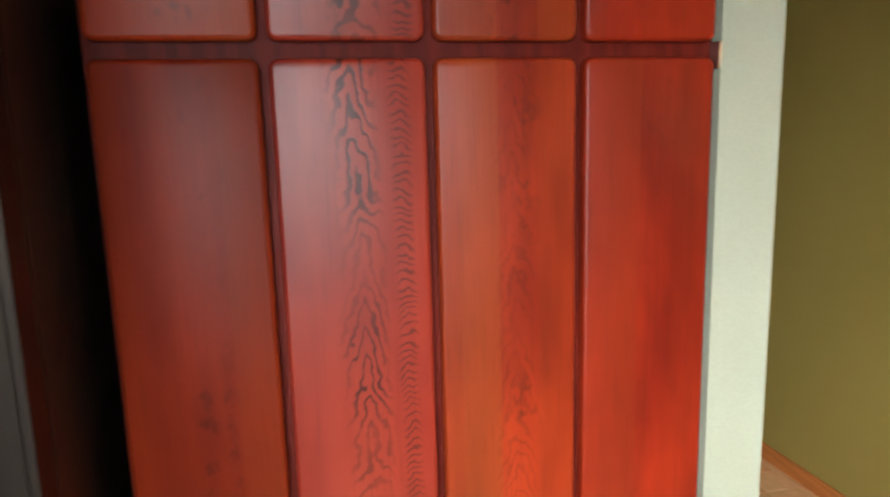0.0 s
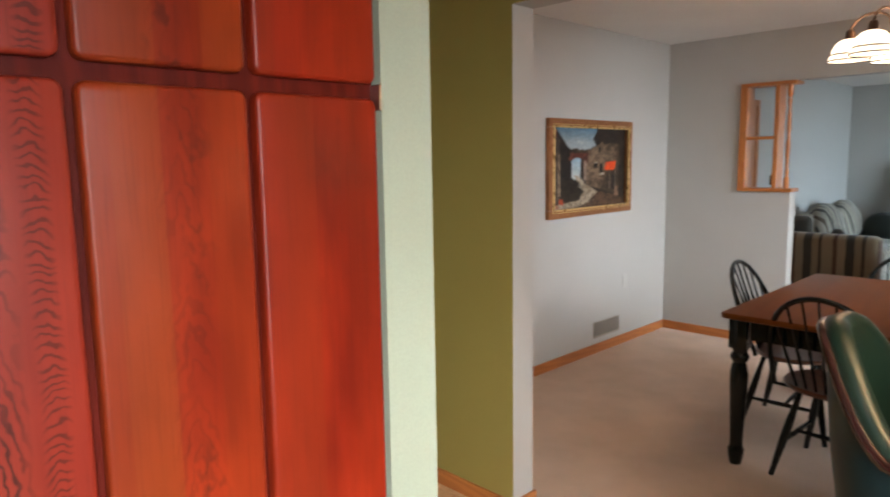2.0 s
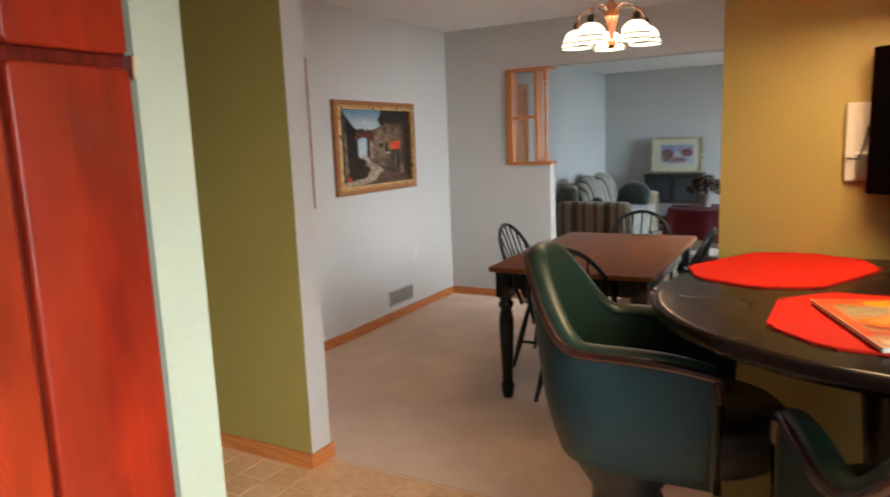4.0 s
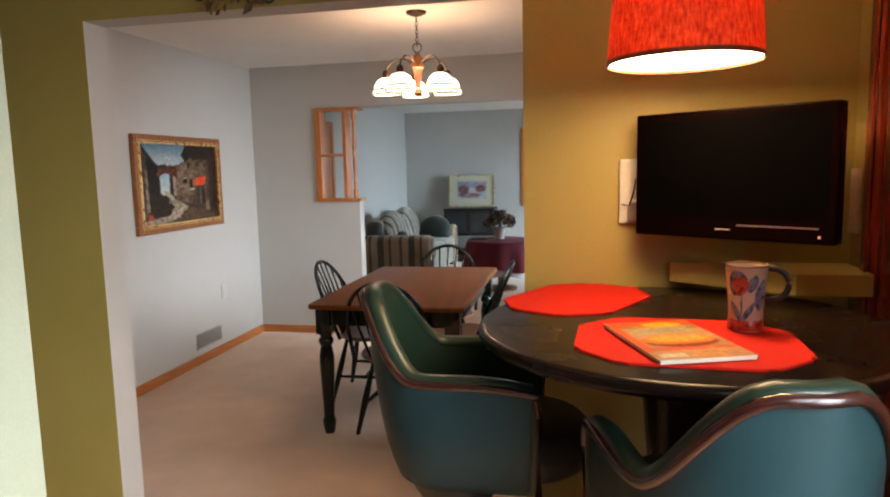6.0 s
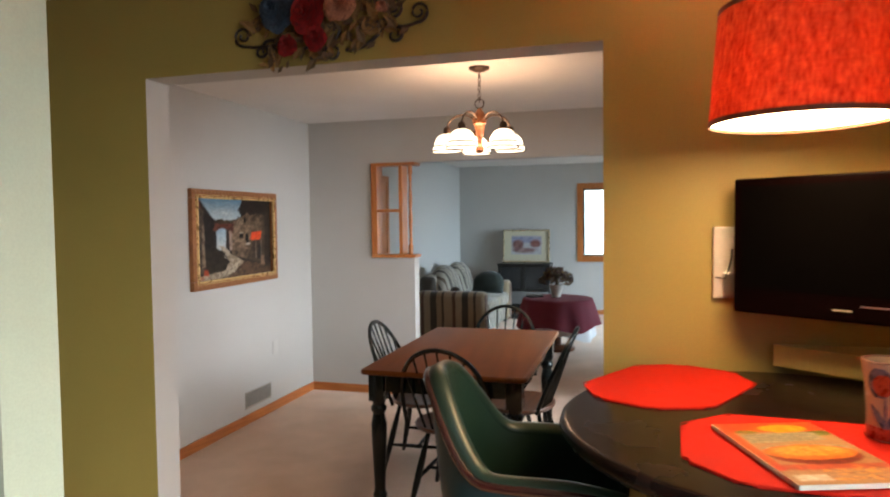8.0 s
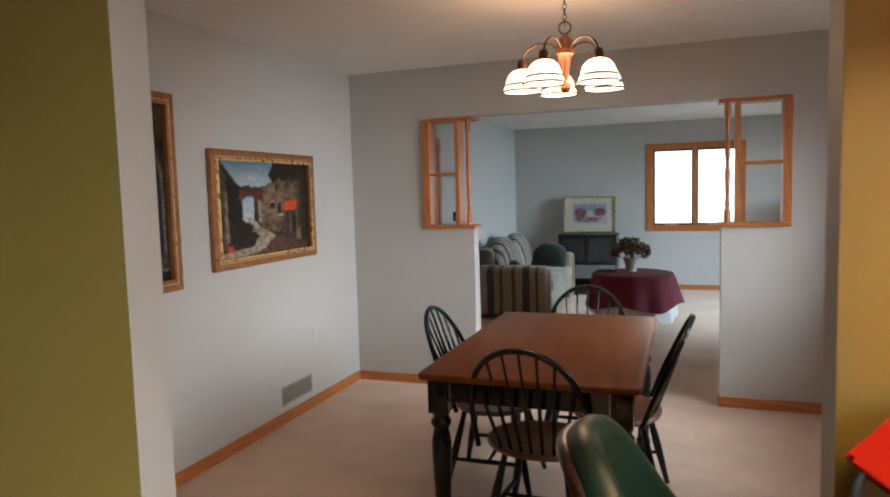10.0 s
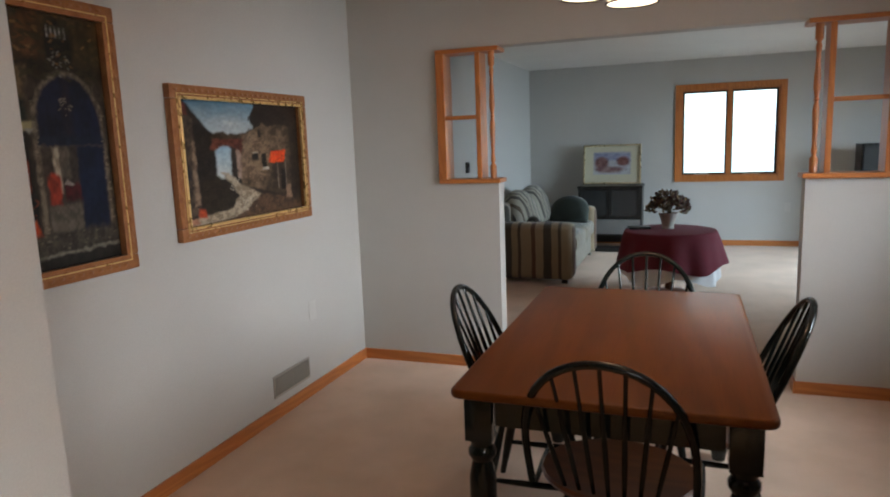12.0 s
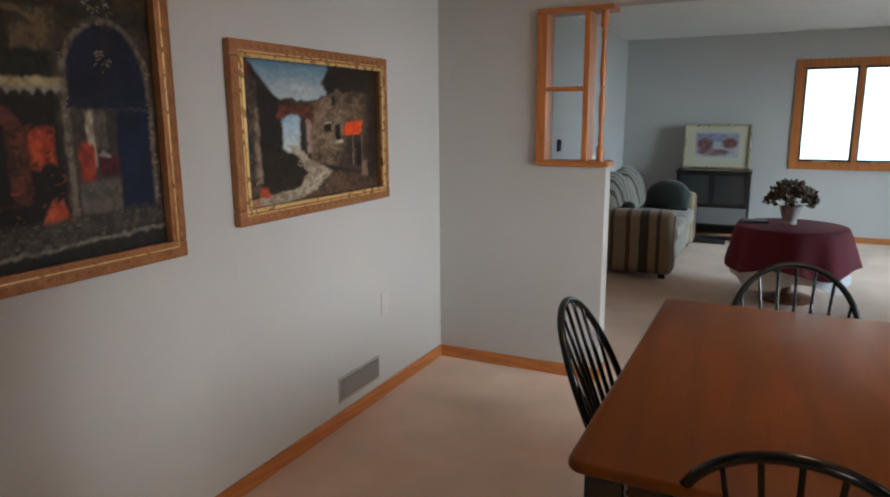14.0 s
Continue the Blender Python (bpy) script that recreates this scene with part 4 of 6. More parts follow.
vp.lay((190, 140, 110), (150, 100, 76), [(0.02, 0.01), (0.10, 0.01), (0.08, 0.05), (0.03, 0.05)])
vp.lay((176, 140, 110), (130, 104, 84), [(0.84, 0.12), (0.90, 0.11), (0.89, 0.24), (0.86, 0.25)])
vp.dab((206, 192, 170), 0.40, 0.56, 0.06, 0.20, 30, 0.012)
vp.dab((196, 186, 170), 0.34, 0.44, 0.2, 0.36, 26, 0.010)
vp.dab((52, 43, 36), 0.50, 0.98, 0.16, 0.78, 90, 0.014)
vp.dab((150, 126, 100), 0.47, 0.86, 0.28, 0.74, 60, 0.010)
vp.dab((130, 108, 88), 0.02, 0.11, 0.1, 0.84, 40, 0.010)
vp.dab((120, 88, 64), 0.44, 0.95, 0.0, 0.12, 50, 0.011)
framed("painting", pose(XL, 1.640, 1.085), 1.090, 0.695, vp, "gilt-framed oil painting of an old village lane with an arch", 0.062, BRONZEF, GOLDL)

# a cafe front with a blue arch
cp = Picture(0.735 - 0.116, 1.01 - 0.116, (40, 32, 26), 9, 140, 200, 0.7)
cp.lay((104, 68, 38), (62, 44, 28), [(0, 0.78), (0.62, 0.78), (0.60, 1.02), (0, 1.02)], soft=0.03, cells=12)
cp.lay((92, 70, 42), (52, 44, 28), [(0.60, 0.76), (1.02, 0.72), (1.02, 1.02), (0.60, 1.02)], soft=0.03, cells=12)
cp.lay((34, 29, 24), (46, 38, 30), [(0, 0.77), (1.02, 0.74), (1.02, 0.80), (0.6, 0.83), (0, 0.82)], soft=0.02)
cp.lay((118, 96, 66), (84, 68, 46), [(0, 0.56), (0.48, 0.56), (0.50, 0.79), (0, 0.79)])
cp.lay((60, 50, 36), (40, 34, 28), arch(0.08, 0.42, 0.5, 0.775))
cp.lay((112, 92, 66), (80, 66, 48), arch(0.10, 0.22, 0.6, 0.755))
cp.lay((112, 92, 66), (80, 66, 48), arch(0.28, 0.40, 0.6, 0.755))
cp.lay((36, 46, 38), (24, 30, 26), rect(0, 0.47, 0.575, 0.665), cells=40)
cp.lay((26, 22, 20), (38, 30, 26), rect(0, 0.50, 0.13, 0.53))
cp.lay((78, 66, 52), (48, 42, 36), [(0.46, 0.16), (1.02, 0.16), (1.02, 0.74), (0.46, 0.74)], soft=0.02)
cp.lay((132, 120, 100), (84, 74, 62), arch(0.48, 0.975, 0.14, 0.785), cells=40)
cp.lay((24, 32, 58), (16, 22, 40), arch(0.515, 0.945, 0.50, 0.765), cells=14)
cp.lay((44, 32, 34), (30, 26, 32), [(0.68, 0.5), (0.75, 0.5), (0.75, 0.75), (0.70, 0.75)], soft=0.02, cover=0.7)
cp.lay((18, 26, 44), (28, 38, 58), rect(0.51, 0.95, 0.485, 0.525))
cp.lay((52, 44, 38), (74, 64, 54), rect(0.515, 0.78, 0.14, 0.485))
cp.lay((190, 178, 154), (140, 126, 106), rect(0.59, 0.63, 0.30, 0.48), 0.006)
cp.lay((110, 100, 86), (84, 74, 64), rect(0.63, 0.70, 0.36, 0.48))
cp.lay((176, 62, 38), (126, 44, 30), arch(0.54, 0.62, 0.25, 0.385))
cp.lay((86, 26, 30), (60, 22, 26), rect(0.645, 0.76, 0.265, 0.33))
cp.lay((200, 192, 180), (150, 140, 130), [(0.645, 0.33), (0.71, 0.33), (0.68, 0.352)], 0.005)
cp.lay((112, 104, 92), (84, 78, 68), [(0.53, 0.14), (0.78, 0.14), (0.78, 0.25), (0.53, 0.25)])
cp.lay((18, 26, 46), (24, 35, 60), rect(0.755, 0.95, 0.13, 0.485), cells=14)
cp.lay((196, 182, 134), (150, 138, 98), rect(0, 0.485, 0.548, 0.578), 0.006)
for n in range(9):
    cp.lay((170, 164, 150), (140, 134, 124), [(n * 0.055, 0.552), (n * 0.055 + 0.05, 0.552), (n * 0.055 + 0.025, 0.530)], 0.005, waver=0.4)
cp.lay((120, 62, 40), (74, 40, 30), arch(0.06, 0.30, 0.20, 0.50))
cp.lay((40, 28, 26), (30, 24, 22), arch(0.10, 0.21, 0.20, 0.46))
cp.lay((226, 92, 40), (170, 58, 26), rect(0.31, 0.42, 0.31, 0.43), 0.014)
cp.lay((30, 24, 24), (42, 32, 28), arch(0.31, 0.46, 0.17, 0.32))
cp.lay((214, 104, 56), (180, 70, 36), [(0.33, 0.13), (0.47, 0.135), (0.44, 0.20), (0.38, 0.19)])
cp.lay((84, 76, 64), (56, 50, 44), [(-0.02, 0.02), (1.02, 0.08), (1.02, 0.15), (0.5, 0.14), (-0.02, 0.12)], soft=0.015, cells=40)
cp.lay((34, 31, 28), (44, 40, 36), [(-0.02, -0.02), (1.02, -0.02), (1.02, 0.055), (-0.02, 0.03)])
cp.lay((140, 134, 118), (110, 104, 90), [(-0.02, 0.03), (1.02, 0.058), (1.02, 0.072), (-0.02, 0.042)], 0.005)
cp.lay((24, 22, 22), (34, 30, 28), arch(0.62, 0.80, 0.82, 0.985), 0.012)
for n in range(5):
    cp.lay((200, 196, 190), (160, 154, 148), rect(0.645 + n * 0.028, 0.655 + n * 0.028, 0.91, 0.95), 0.005, waver=0.3)
cp.dab((52, 50, 32), 0.3, 1.0, 0.74, 1.0, 120, 0.022)
cp.dab((132, 96, 54), 0.0, 0.95, 0.80, 1.0, 50, 0.014)
cp.dab((150, 148, 136), 0.64, 0.78, 0.76, 0.86, 22, 0.008)
cp.dab((150, 140, 120), 0.66, 0.76, 0.58, 0.68, 16, 0.009)
cp.dab((150, 138, 116), 0.49, 0.515, 0.14, 0.66, 30, 0.008, 0.2)
cp.dab((150, 138, 116), 0.95, 0.975, 0.16, 0.62, 26, 0.008, 0.2)
cp.dab((110, 102, 86), 0.0, 1.0, 0.06, 0.14, 70, 0.010, 0.2)
cp.dab((150, 70, 44), 0.0, 0.46, 0.14, 0.36, 30, 0.010)
cp.dab((24, 22, 22), 0.0, 0.48, 0.12, 0.50, 40, 0.016)
framed("painting", pose(XL, 0.645, 1.03), 0.735, 1.01, cp, "bronze-framed dark oil painting of a cafe front with a blue arch", 0.058, BRONZEF, BRONZEF)

# vent and outlet on the left wall
vt = thing("wall_vent", pose(XL, 2.258, 0.116), "grey beige double wall register above the baseboard", "vent")
part("frame", boxes((0, 0.006, 0, 0.372, 0, 0.128), bevel=0.002), VENTM, vt)
for n in range(2):
    y0 = 0.014 + n * 0.178
    # dark sheet on the solid frame stands in for the duct's shade
    part("opening", boxes((0.0061, 0.0066, y0, y0 + 0.166, 0.014, 0.114)), DARK, vt)
    for k in range(8):
        part("slat", boxes((0.0067, 0.012, y0, y0 + 0.166, 0.016 + k * 0.0125, 0.022 + k * 0.0125)), VENTM, vt)
ou = thing("wall_outlet", pose(XL, 2.67, 0.455), "white wall outlet plate", "outlet")
part("plate", boxes((0, 0.005, 0, 0.075, 0, 0.115), bevel=0.002), PLASTIC, ou)
for z in (0.03, 0.07):
    part("socket", boxes((0.0052, 0.007, 0.022, 0.053, z - 0.012, z + 0.018)), PLASTIC, ou)
th = thing("wall_thermostat", pose(XL, 5.78, 1.17), "small black thermostat on the living room wall", "thermostat")
part("case", boxes((0, 0.025, 0, 0.075, 0, 0.11), bevel=0.006), BLACKP, th)
part("display", boxes((0.0255, 0.027, 0.015, 0.06, 0.06, 0.095)), SCREEN, th)

# ---- kitchen corner ----
TX, TY, TR, TH = 2.135, -0.548, 0.53, 1.087
rt = thing("round_pub_table", pose(TX, TY, 0), "round black pub table with a rounded edge and pedestal", "table")
part("tabletop", lathe([(0, TH - 0.040), (TR - 0.03, TH - 0.040), (TR - 0.010, TH - 0.034), (TR, TH - 0.020), (TR - 0.003, TH - 0.008), (TR - 0.012, TH - 0.001), (TR - 0.02, TH), (0, TH)], 72), BLACKT, rt, "", 50)
part("brace", boxes((-0.34, 0.34, -0.04, 0.04, TH - 0.085, TH - 0.041), (-0.04, 0.04, -0.34, 0.34, TH - 0.0852, TH - 0.0412), bevel=0.004), BLACKT, rt)
part("pedestal", lathe([(0.13, 0.03), (0.13, 0.05), (0.10, 0.07), (0.085, 0.2), (0.08, 0.7), (0.10, 0.95), (0.12, TH - 0.086)], 28), BLACKT, rt, "", 40)
part("base", lathe([(0, 0), (0.30, 0), (0.30, 0.015), (0.27, 0.03), (0, 0.03)], 36), BLACKT, rt, "", 40)


def placemat(m, l, w, cut, label):
    ob = thing("placemat", m, label, "placemat", "red placemats")
    a, b = l / 2, w / 2
    pts = [(-a + cut, -b), (a - cut, -b), (a, -b + cut), (a, b - cut), (a - cut, b), (-a + cut, b), (-a, b - cut), (-a, -b + cut)]
    bm = prism(pts, 0, 0.004)
    bmesh.ops.bevel(bm, geom=[e for e in bm.edges if abs(e.verts[0].co.z - e.verts[1].co.z) > 0.001], offset=0.02, segments=4, affect="EDGES")
    part("mat", bm, REDMAT, ob)
    part("hem", tube([(x * 0.988, y * 0.988, 0.004) for x, y in pts], 0.0014, 5, True), REDMAT, ob)
    return ob


placemat(pose(1.868, -0.255, TH, 0, 0, 62), 0.50, 0.36, 0.10, "red woven placemat with cut corners on the black table")
placemat(pose(2.118, -0.745, TH, 0, 0, -3), 0.50, 0.43, 0.10, "red woven placemat under the magazine and mug")

mg = thing("magazine", pose(2.087, -0.775, TH + 0.0055, 0, 0, 18), "glossy orange food magazine lying on a placemat", "magazine")
part("page_block", boxes((-0.104, 0.104, -0.163, 0.163, 0.0005, 0.0085)), PAPER, mg)
part("cover", boxes((-0.106, 0.106, -0.165, 0.165, 0.0086, 0.0096)), PAPER, mg, "glossy cream and orange cover")
mp_ = Picture(0.210, 0.328, (186, 138, 92), 21, 90, 140, 0.6)
mp_.lay((222, 86, 34), (206, 64, 26), rect(-0.02, 1.02, 0.82, 1.02), 0.01, 10)
mp_.lay((226, 96, 40), (200, 74, 30), rect(-0.02, 0.09, 0.2, 0.84), 0.008, 10)
mp_.lay((250, 186, 40), (236, 150, 24), blob(0.62, 0.88, 0.24, 0.075), 0.01, 8)
mp_.lay((130, 130, 44), (90, 96, 36), blob(0.90, 0.78, 0.12, 0.05), 0.012)
mp_.lay((120, 118, 48), (160, 120, 40), blob(0.22, 0.83, 0.12, 0.035), 0.012)
mp_.lay((188, 172, 136), (150, 138, 108), [(0.12, 0.62), (0.86, 0.66), (0.86, 0.80), (0.12, 0.78)], 0.006, 40)
for k in range(4):
    mp_.lay((120, 106, 84), (150, 130, 100), rect(0.16, 0.80 - 0.05 * (k % 2), 0.755 - k * 0.032, 0.765 - k * 0.032), 0.005, waver=0.3)
mp_.lay((120, 34, 20), (150, 46, 24), blob(0.52, 0.41, 0.42, 0.15), 0.01)
mp_.lay((150, 130, 110), (190, 170, 140), blob(0.54, 0.53, 0.42, 0.06), 0.012)
mp_.lay((232, 132, 36), (214, 96, 26), blob(0.52, 0.46, 0.42, 0.125), 0.01, 12)
mp_.lay((246, 178, 70), (236, 140, 40), blob(0.53, 0.48, 0.34, 0.085), 0.016, 20)
mp_.lay((220, 70, 30), (196, 52, 24), rect(0.0, 1.0, 0.20, 0.27), 0.012, 8, 0.8)
mp_.lay((230, 214, 186), (206, 186, 156), rect(0.06, 0.34, 0.05, 0.13), 0.006, waver=0.4)
mp_.dab((244, 160, 60), 0.36, 0.95, 0.05, 0.24, 40, 0.03)
mp_.dab((140, 60, 30), 0.4, 0.95, 0.05, 0.24, 16, 0.02)
mp_.dab((236, 200, 120), 0.2, 0.85, 0.42, 0.54, 20, 0.02)
mcov = mp_.finish("printed_cover", mg)
mcov.matrix_basis = Matrix(((0, 1, 0, -0.105), (0, 0, 1, -0.164), (1, 0, 0, 0.0060), (0, 0, 0, 1)))

mu = thing("mug", pose(2.272, -0.632, TH + 0.0055) @ Matrix.Diagonal((0.97, 0.97, 1.06, 1)), "tall cream latte mug painted with a red tulip", "mug")
part("cup", lathe([(0, 0), (0.036, 0.0), (0.040, 0.006), (0.041, 0.05), (0.045, 0.11), (0.050, 0.145), (0.051, 0.15), (0.048, 0.15), (0.043, 0.11), (0.037, 0.02), (0, 0.015)], 36), MUGW, mu, "", 45)
part("rim", tube([(0.0495 * math.cos(a), 0.0495 * math.sin(a), 0.150) for a in (2 * math.pi * k / 32 for k in range(32))], 0.0022, 5, True), RUSTP, mu, "orange brown rim line", 60)
part("handle", tube([(0.046 + 0.050 * math.sin(math.pi * k / 14) ** 0.7 - 0.004 * k / 14, 0, 0.108 + 0.036 * math.cos(math.pi * k / 14)) for k in range(15)], 0.0075, 8), BLACKP, mu, "dark blue-black handle", 60, pose(0, 0, 0, 0, 0, -14))


def decal(name, mid, half, z0, z1, material, lift=0.0008, lean=0.0, power=0.6):
    """A painted oval that hugs the mug; lean swings its top round the mug, in degrees."""
    bm, rows, N = bmesh.new(), [], 10
    for j in range(N + 1):
        t = j / N
        z = z0 + (z1 - z0) * t
        r = 0.0412 + max(0, z - 0.05) * 0.0875 + lift
        hw = half * max(0.04, math.sin(math.pi * min(0.97, max(0.03, t)))) ** power
        rows.append([bm.verts.new((r * math.cos(radians(mid + lean * t + hw * q)), r * math.sin(radians(mid + lean * t + hw * q)), z)) for q in (-1, -0.5, 0, 0.5, 1)])
    for p, q in zip(rows, rows[1:]):
        for k in range(4):
            bm.faces.new((p[k], p[k + 1], q[k + 1], q[k]))
    part(name, bm, material, mu, "", 60)


BLUEP = flat("glaze_blue", (0.07, 0.075, 0.11), (0.10, 0.10, 0.14), 40, 0.3)
MAROON = flat("glaze_red", (0.36, 0.030, 0.012), (0.26, 0.022, 0.010), 40, 0.3)
decal("painted_leaf", -128, 30, 0.084, 0.140, BLUEP, 0.0006, 0, 0.4)
decal("painted_leaf", -92, 16, 0.092, 0.132, BLUEP, 0.0007, 14)
decal("painted_tulip", -120, 25, 0.088, 0.128, MAROON, 0.0012, 0, 0.45)
decal("painted_stem", -116, 3, 0.028, 0.090, BLUEP, 0.0010)
decal("painted_leaf", -118, 12, 0.026, 0.070, BLUEP, 0.0009, -34)
decal("painted_leaf", -112, 12, 0.026, 0.070, BLUEP, 0.0009, 34)
decal("painted_leaf", -60, 22, 0.05, 0.12, BLUEP, 0.0008, 10)
part("foot_band", lathe([(0.0408, 0.003), (0.0418, 0.006), (0.0420, 0.026), (0.0408, 0.028)], 36, cap=False), MAROON, mu, "dark red glazed foot", 60)

# pendant lamp
PX, PY = 2.138, -0.48
pd = thing("pendant_lamp", pose(PX, PY, 0), "red linen drum pendant lamp lit over the pub table", "pendant lamp")
part("shade", lathe([(0.194, 1.757), (0.173, 2.018), (0.170, 2.018), (0.191, 1.757), (0.194, 1.757)], 64, cap=False), SHADE, pd, "red woven linen drum shade", 60)
for r, z in ((0.1945, 1.760), (0.174, 2.013)):
    part("shade_trim", lathe([(r - 0.004, z - 0.006), (r, z - 0.006), (r, z + 0.006), (r - 0.004, z + 0.006), (r - 0.004, z - 0.006)], 64, cap=False), RUSTP, pd, "dark red binding tape", 40)
part("diffuser", lathe([(0, 1.765), (0.188, 1.765), (0.188, 1.762), (0, 1.762)], 64), DIFFUSER, pd, "glowing white diffuser")
part("spider", tube([(-0.172, 0, 2.008), (0, 0, 2.008), (0.172, 0, 2.008)], 0.003, 6), BRONZE, pd)
for n in range(14):
    z = 2.425 - 0.0275 * n
    part("chain_link", tube([((0.010 if n % 2 else 0) * math.cos(a), (0 if n % 2 else 0.010) * math.cos(a), z - 0.014 + 0.0185 * math.sin(a)) for a in (2 * math.pi * k / 10 for k in range(10))], 0.003, 5, True), BRONZE, pd, "", 60)
part("cord", tube([(0.004, 0.003, 2.008), (-0.005, 0.002, 2.15), (0.005, -0.003, 2.3), (0, 0, H)], 0.003, 6), BRONZE, pd)
part("canopy", lathe([(0, H), (0.06, H), (0.055, H - 0.02), (0, H - 0.024)], 24), BRONZE, pd, "", 40)

# television in the corner
ang = math.degrees(math.atan2(-0.42 + 0.08, 2.51 - 2.035))
tv = thing("television", pose(2.052, -0.09, 1.272, 0, 0, ang), "black flat television on a corner wall mount", "television")
TWI, THI = 0.590, 0.380
part("bezel", boxes((0, TWI, 0.0, 0.055, 0, THI), bevel=0.006), BEZEL, tv, "glossy black red bezel")
part("screen", boxes((0.022, TWI - 0.022, -0.0015, 0.0, 0.070, THI - 0.022)), SCREEN, tv)
part("speaker_strip", boxes((0.33, 0.548, -0.002, 0.0, 0.042, 0.0455)), SILVER, tv, "thin silver strip")
part("badge", boxes((0.265, 0.310, -0.001, 0.0, 0.028, 0.032)), VENTM, tv)
part("power_light", boxes((0.548, 0.554, -0.002, 0.0, 0.018, 0.024)), glowing("red_standby_light", (1, 0.04, 0.02), 0.5), tv)
part("back_cover", boxes((0.12, TWI - 0.12, 0.0555, 0.095, 0.06, THI - 0.06), bevel=0.01), BLACKP, tv)
part("mount_arm", boxes((TWI / 2 - 0.03, TWI / 2 + 0.03, 0.0955, 0.33, THI / 2 - 0.05, THI / 2 + 0.05), bevel=0.006), BLACKP, tv)
for x, nm in ((2.0, "wall_bracket"),):
    wb = thing(nm, pose(x, -0.009, 1.290), "pale metal wall bracket plate with a cable box", "bracket")
    part("plate", boxes((0.004, 0.062, -0.016, 0, 0.012, 0.225), bevel=0.004), PLASTIC, wb)
    part("hook", boxes((0.030, 0.075, -0.026, -0.0165, 0.02, 0.09), bevel=0.003), SILVER, wb)
    part("cable", tube([(0.01, -0.024, 0.075), (0.035, -0.03, 0.072), (0.05, -0.03, 0.12), (0.055, -0.026, 0.16)], 0.003, 6), BLACKP, wb)
wb2 = thing("wall_bracket", pose(XR - 0.001, -0.03, 1.27, 0, 0, -90), "pale metal wall bracket plate on the side wall", "bracket")
part("plate", boxes((0, 0.05, -0.016, 0, 0, 0.2), bevel=0.004), BEIGEP, wb2)
sf = thing("corner_shelf", pose(0, 0, 1.112), "olive painted corner shelf under the television", "shelf")
part("board", prism([(2.175, -0.010), (2.175, -0.036), (2.494, -0.258), (2.686, -0.258), (2.710, -0.14), (2.710, -0.010)], 0, 0.056), SHELFP, sf)
edge = bmesh.new()
lip = [(2.168, -0.034), (2.490, -0.268), (2.692, -0.268), (2.718, -0.138)]
for (x0, y0), (x1, y1) in zip(lip, lip[1:]):
    out = Vector((y1 - y0, x0 - x1, 0)).normalized() * -0.009
    prism([(x0, y0), (x1, y1), (x1 + out.x, y1 + out.y), (x0 + out.x, y0 + out.y)], -0.004, 0.058, edge)
part("front_edge", edge, SHELFP, sf, "painted edge strip of the shelf")


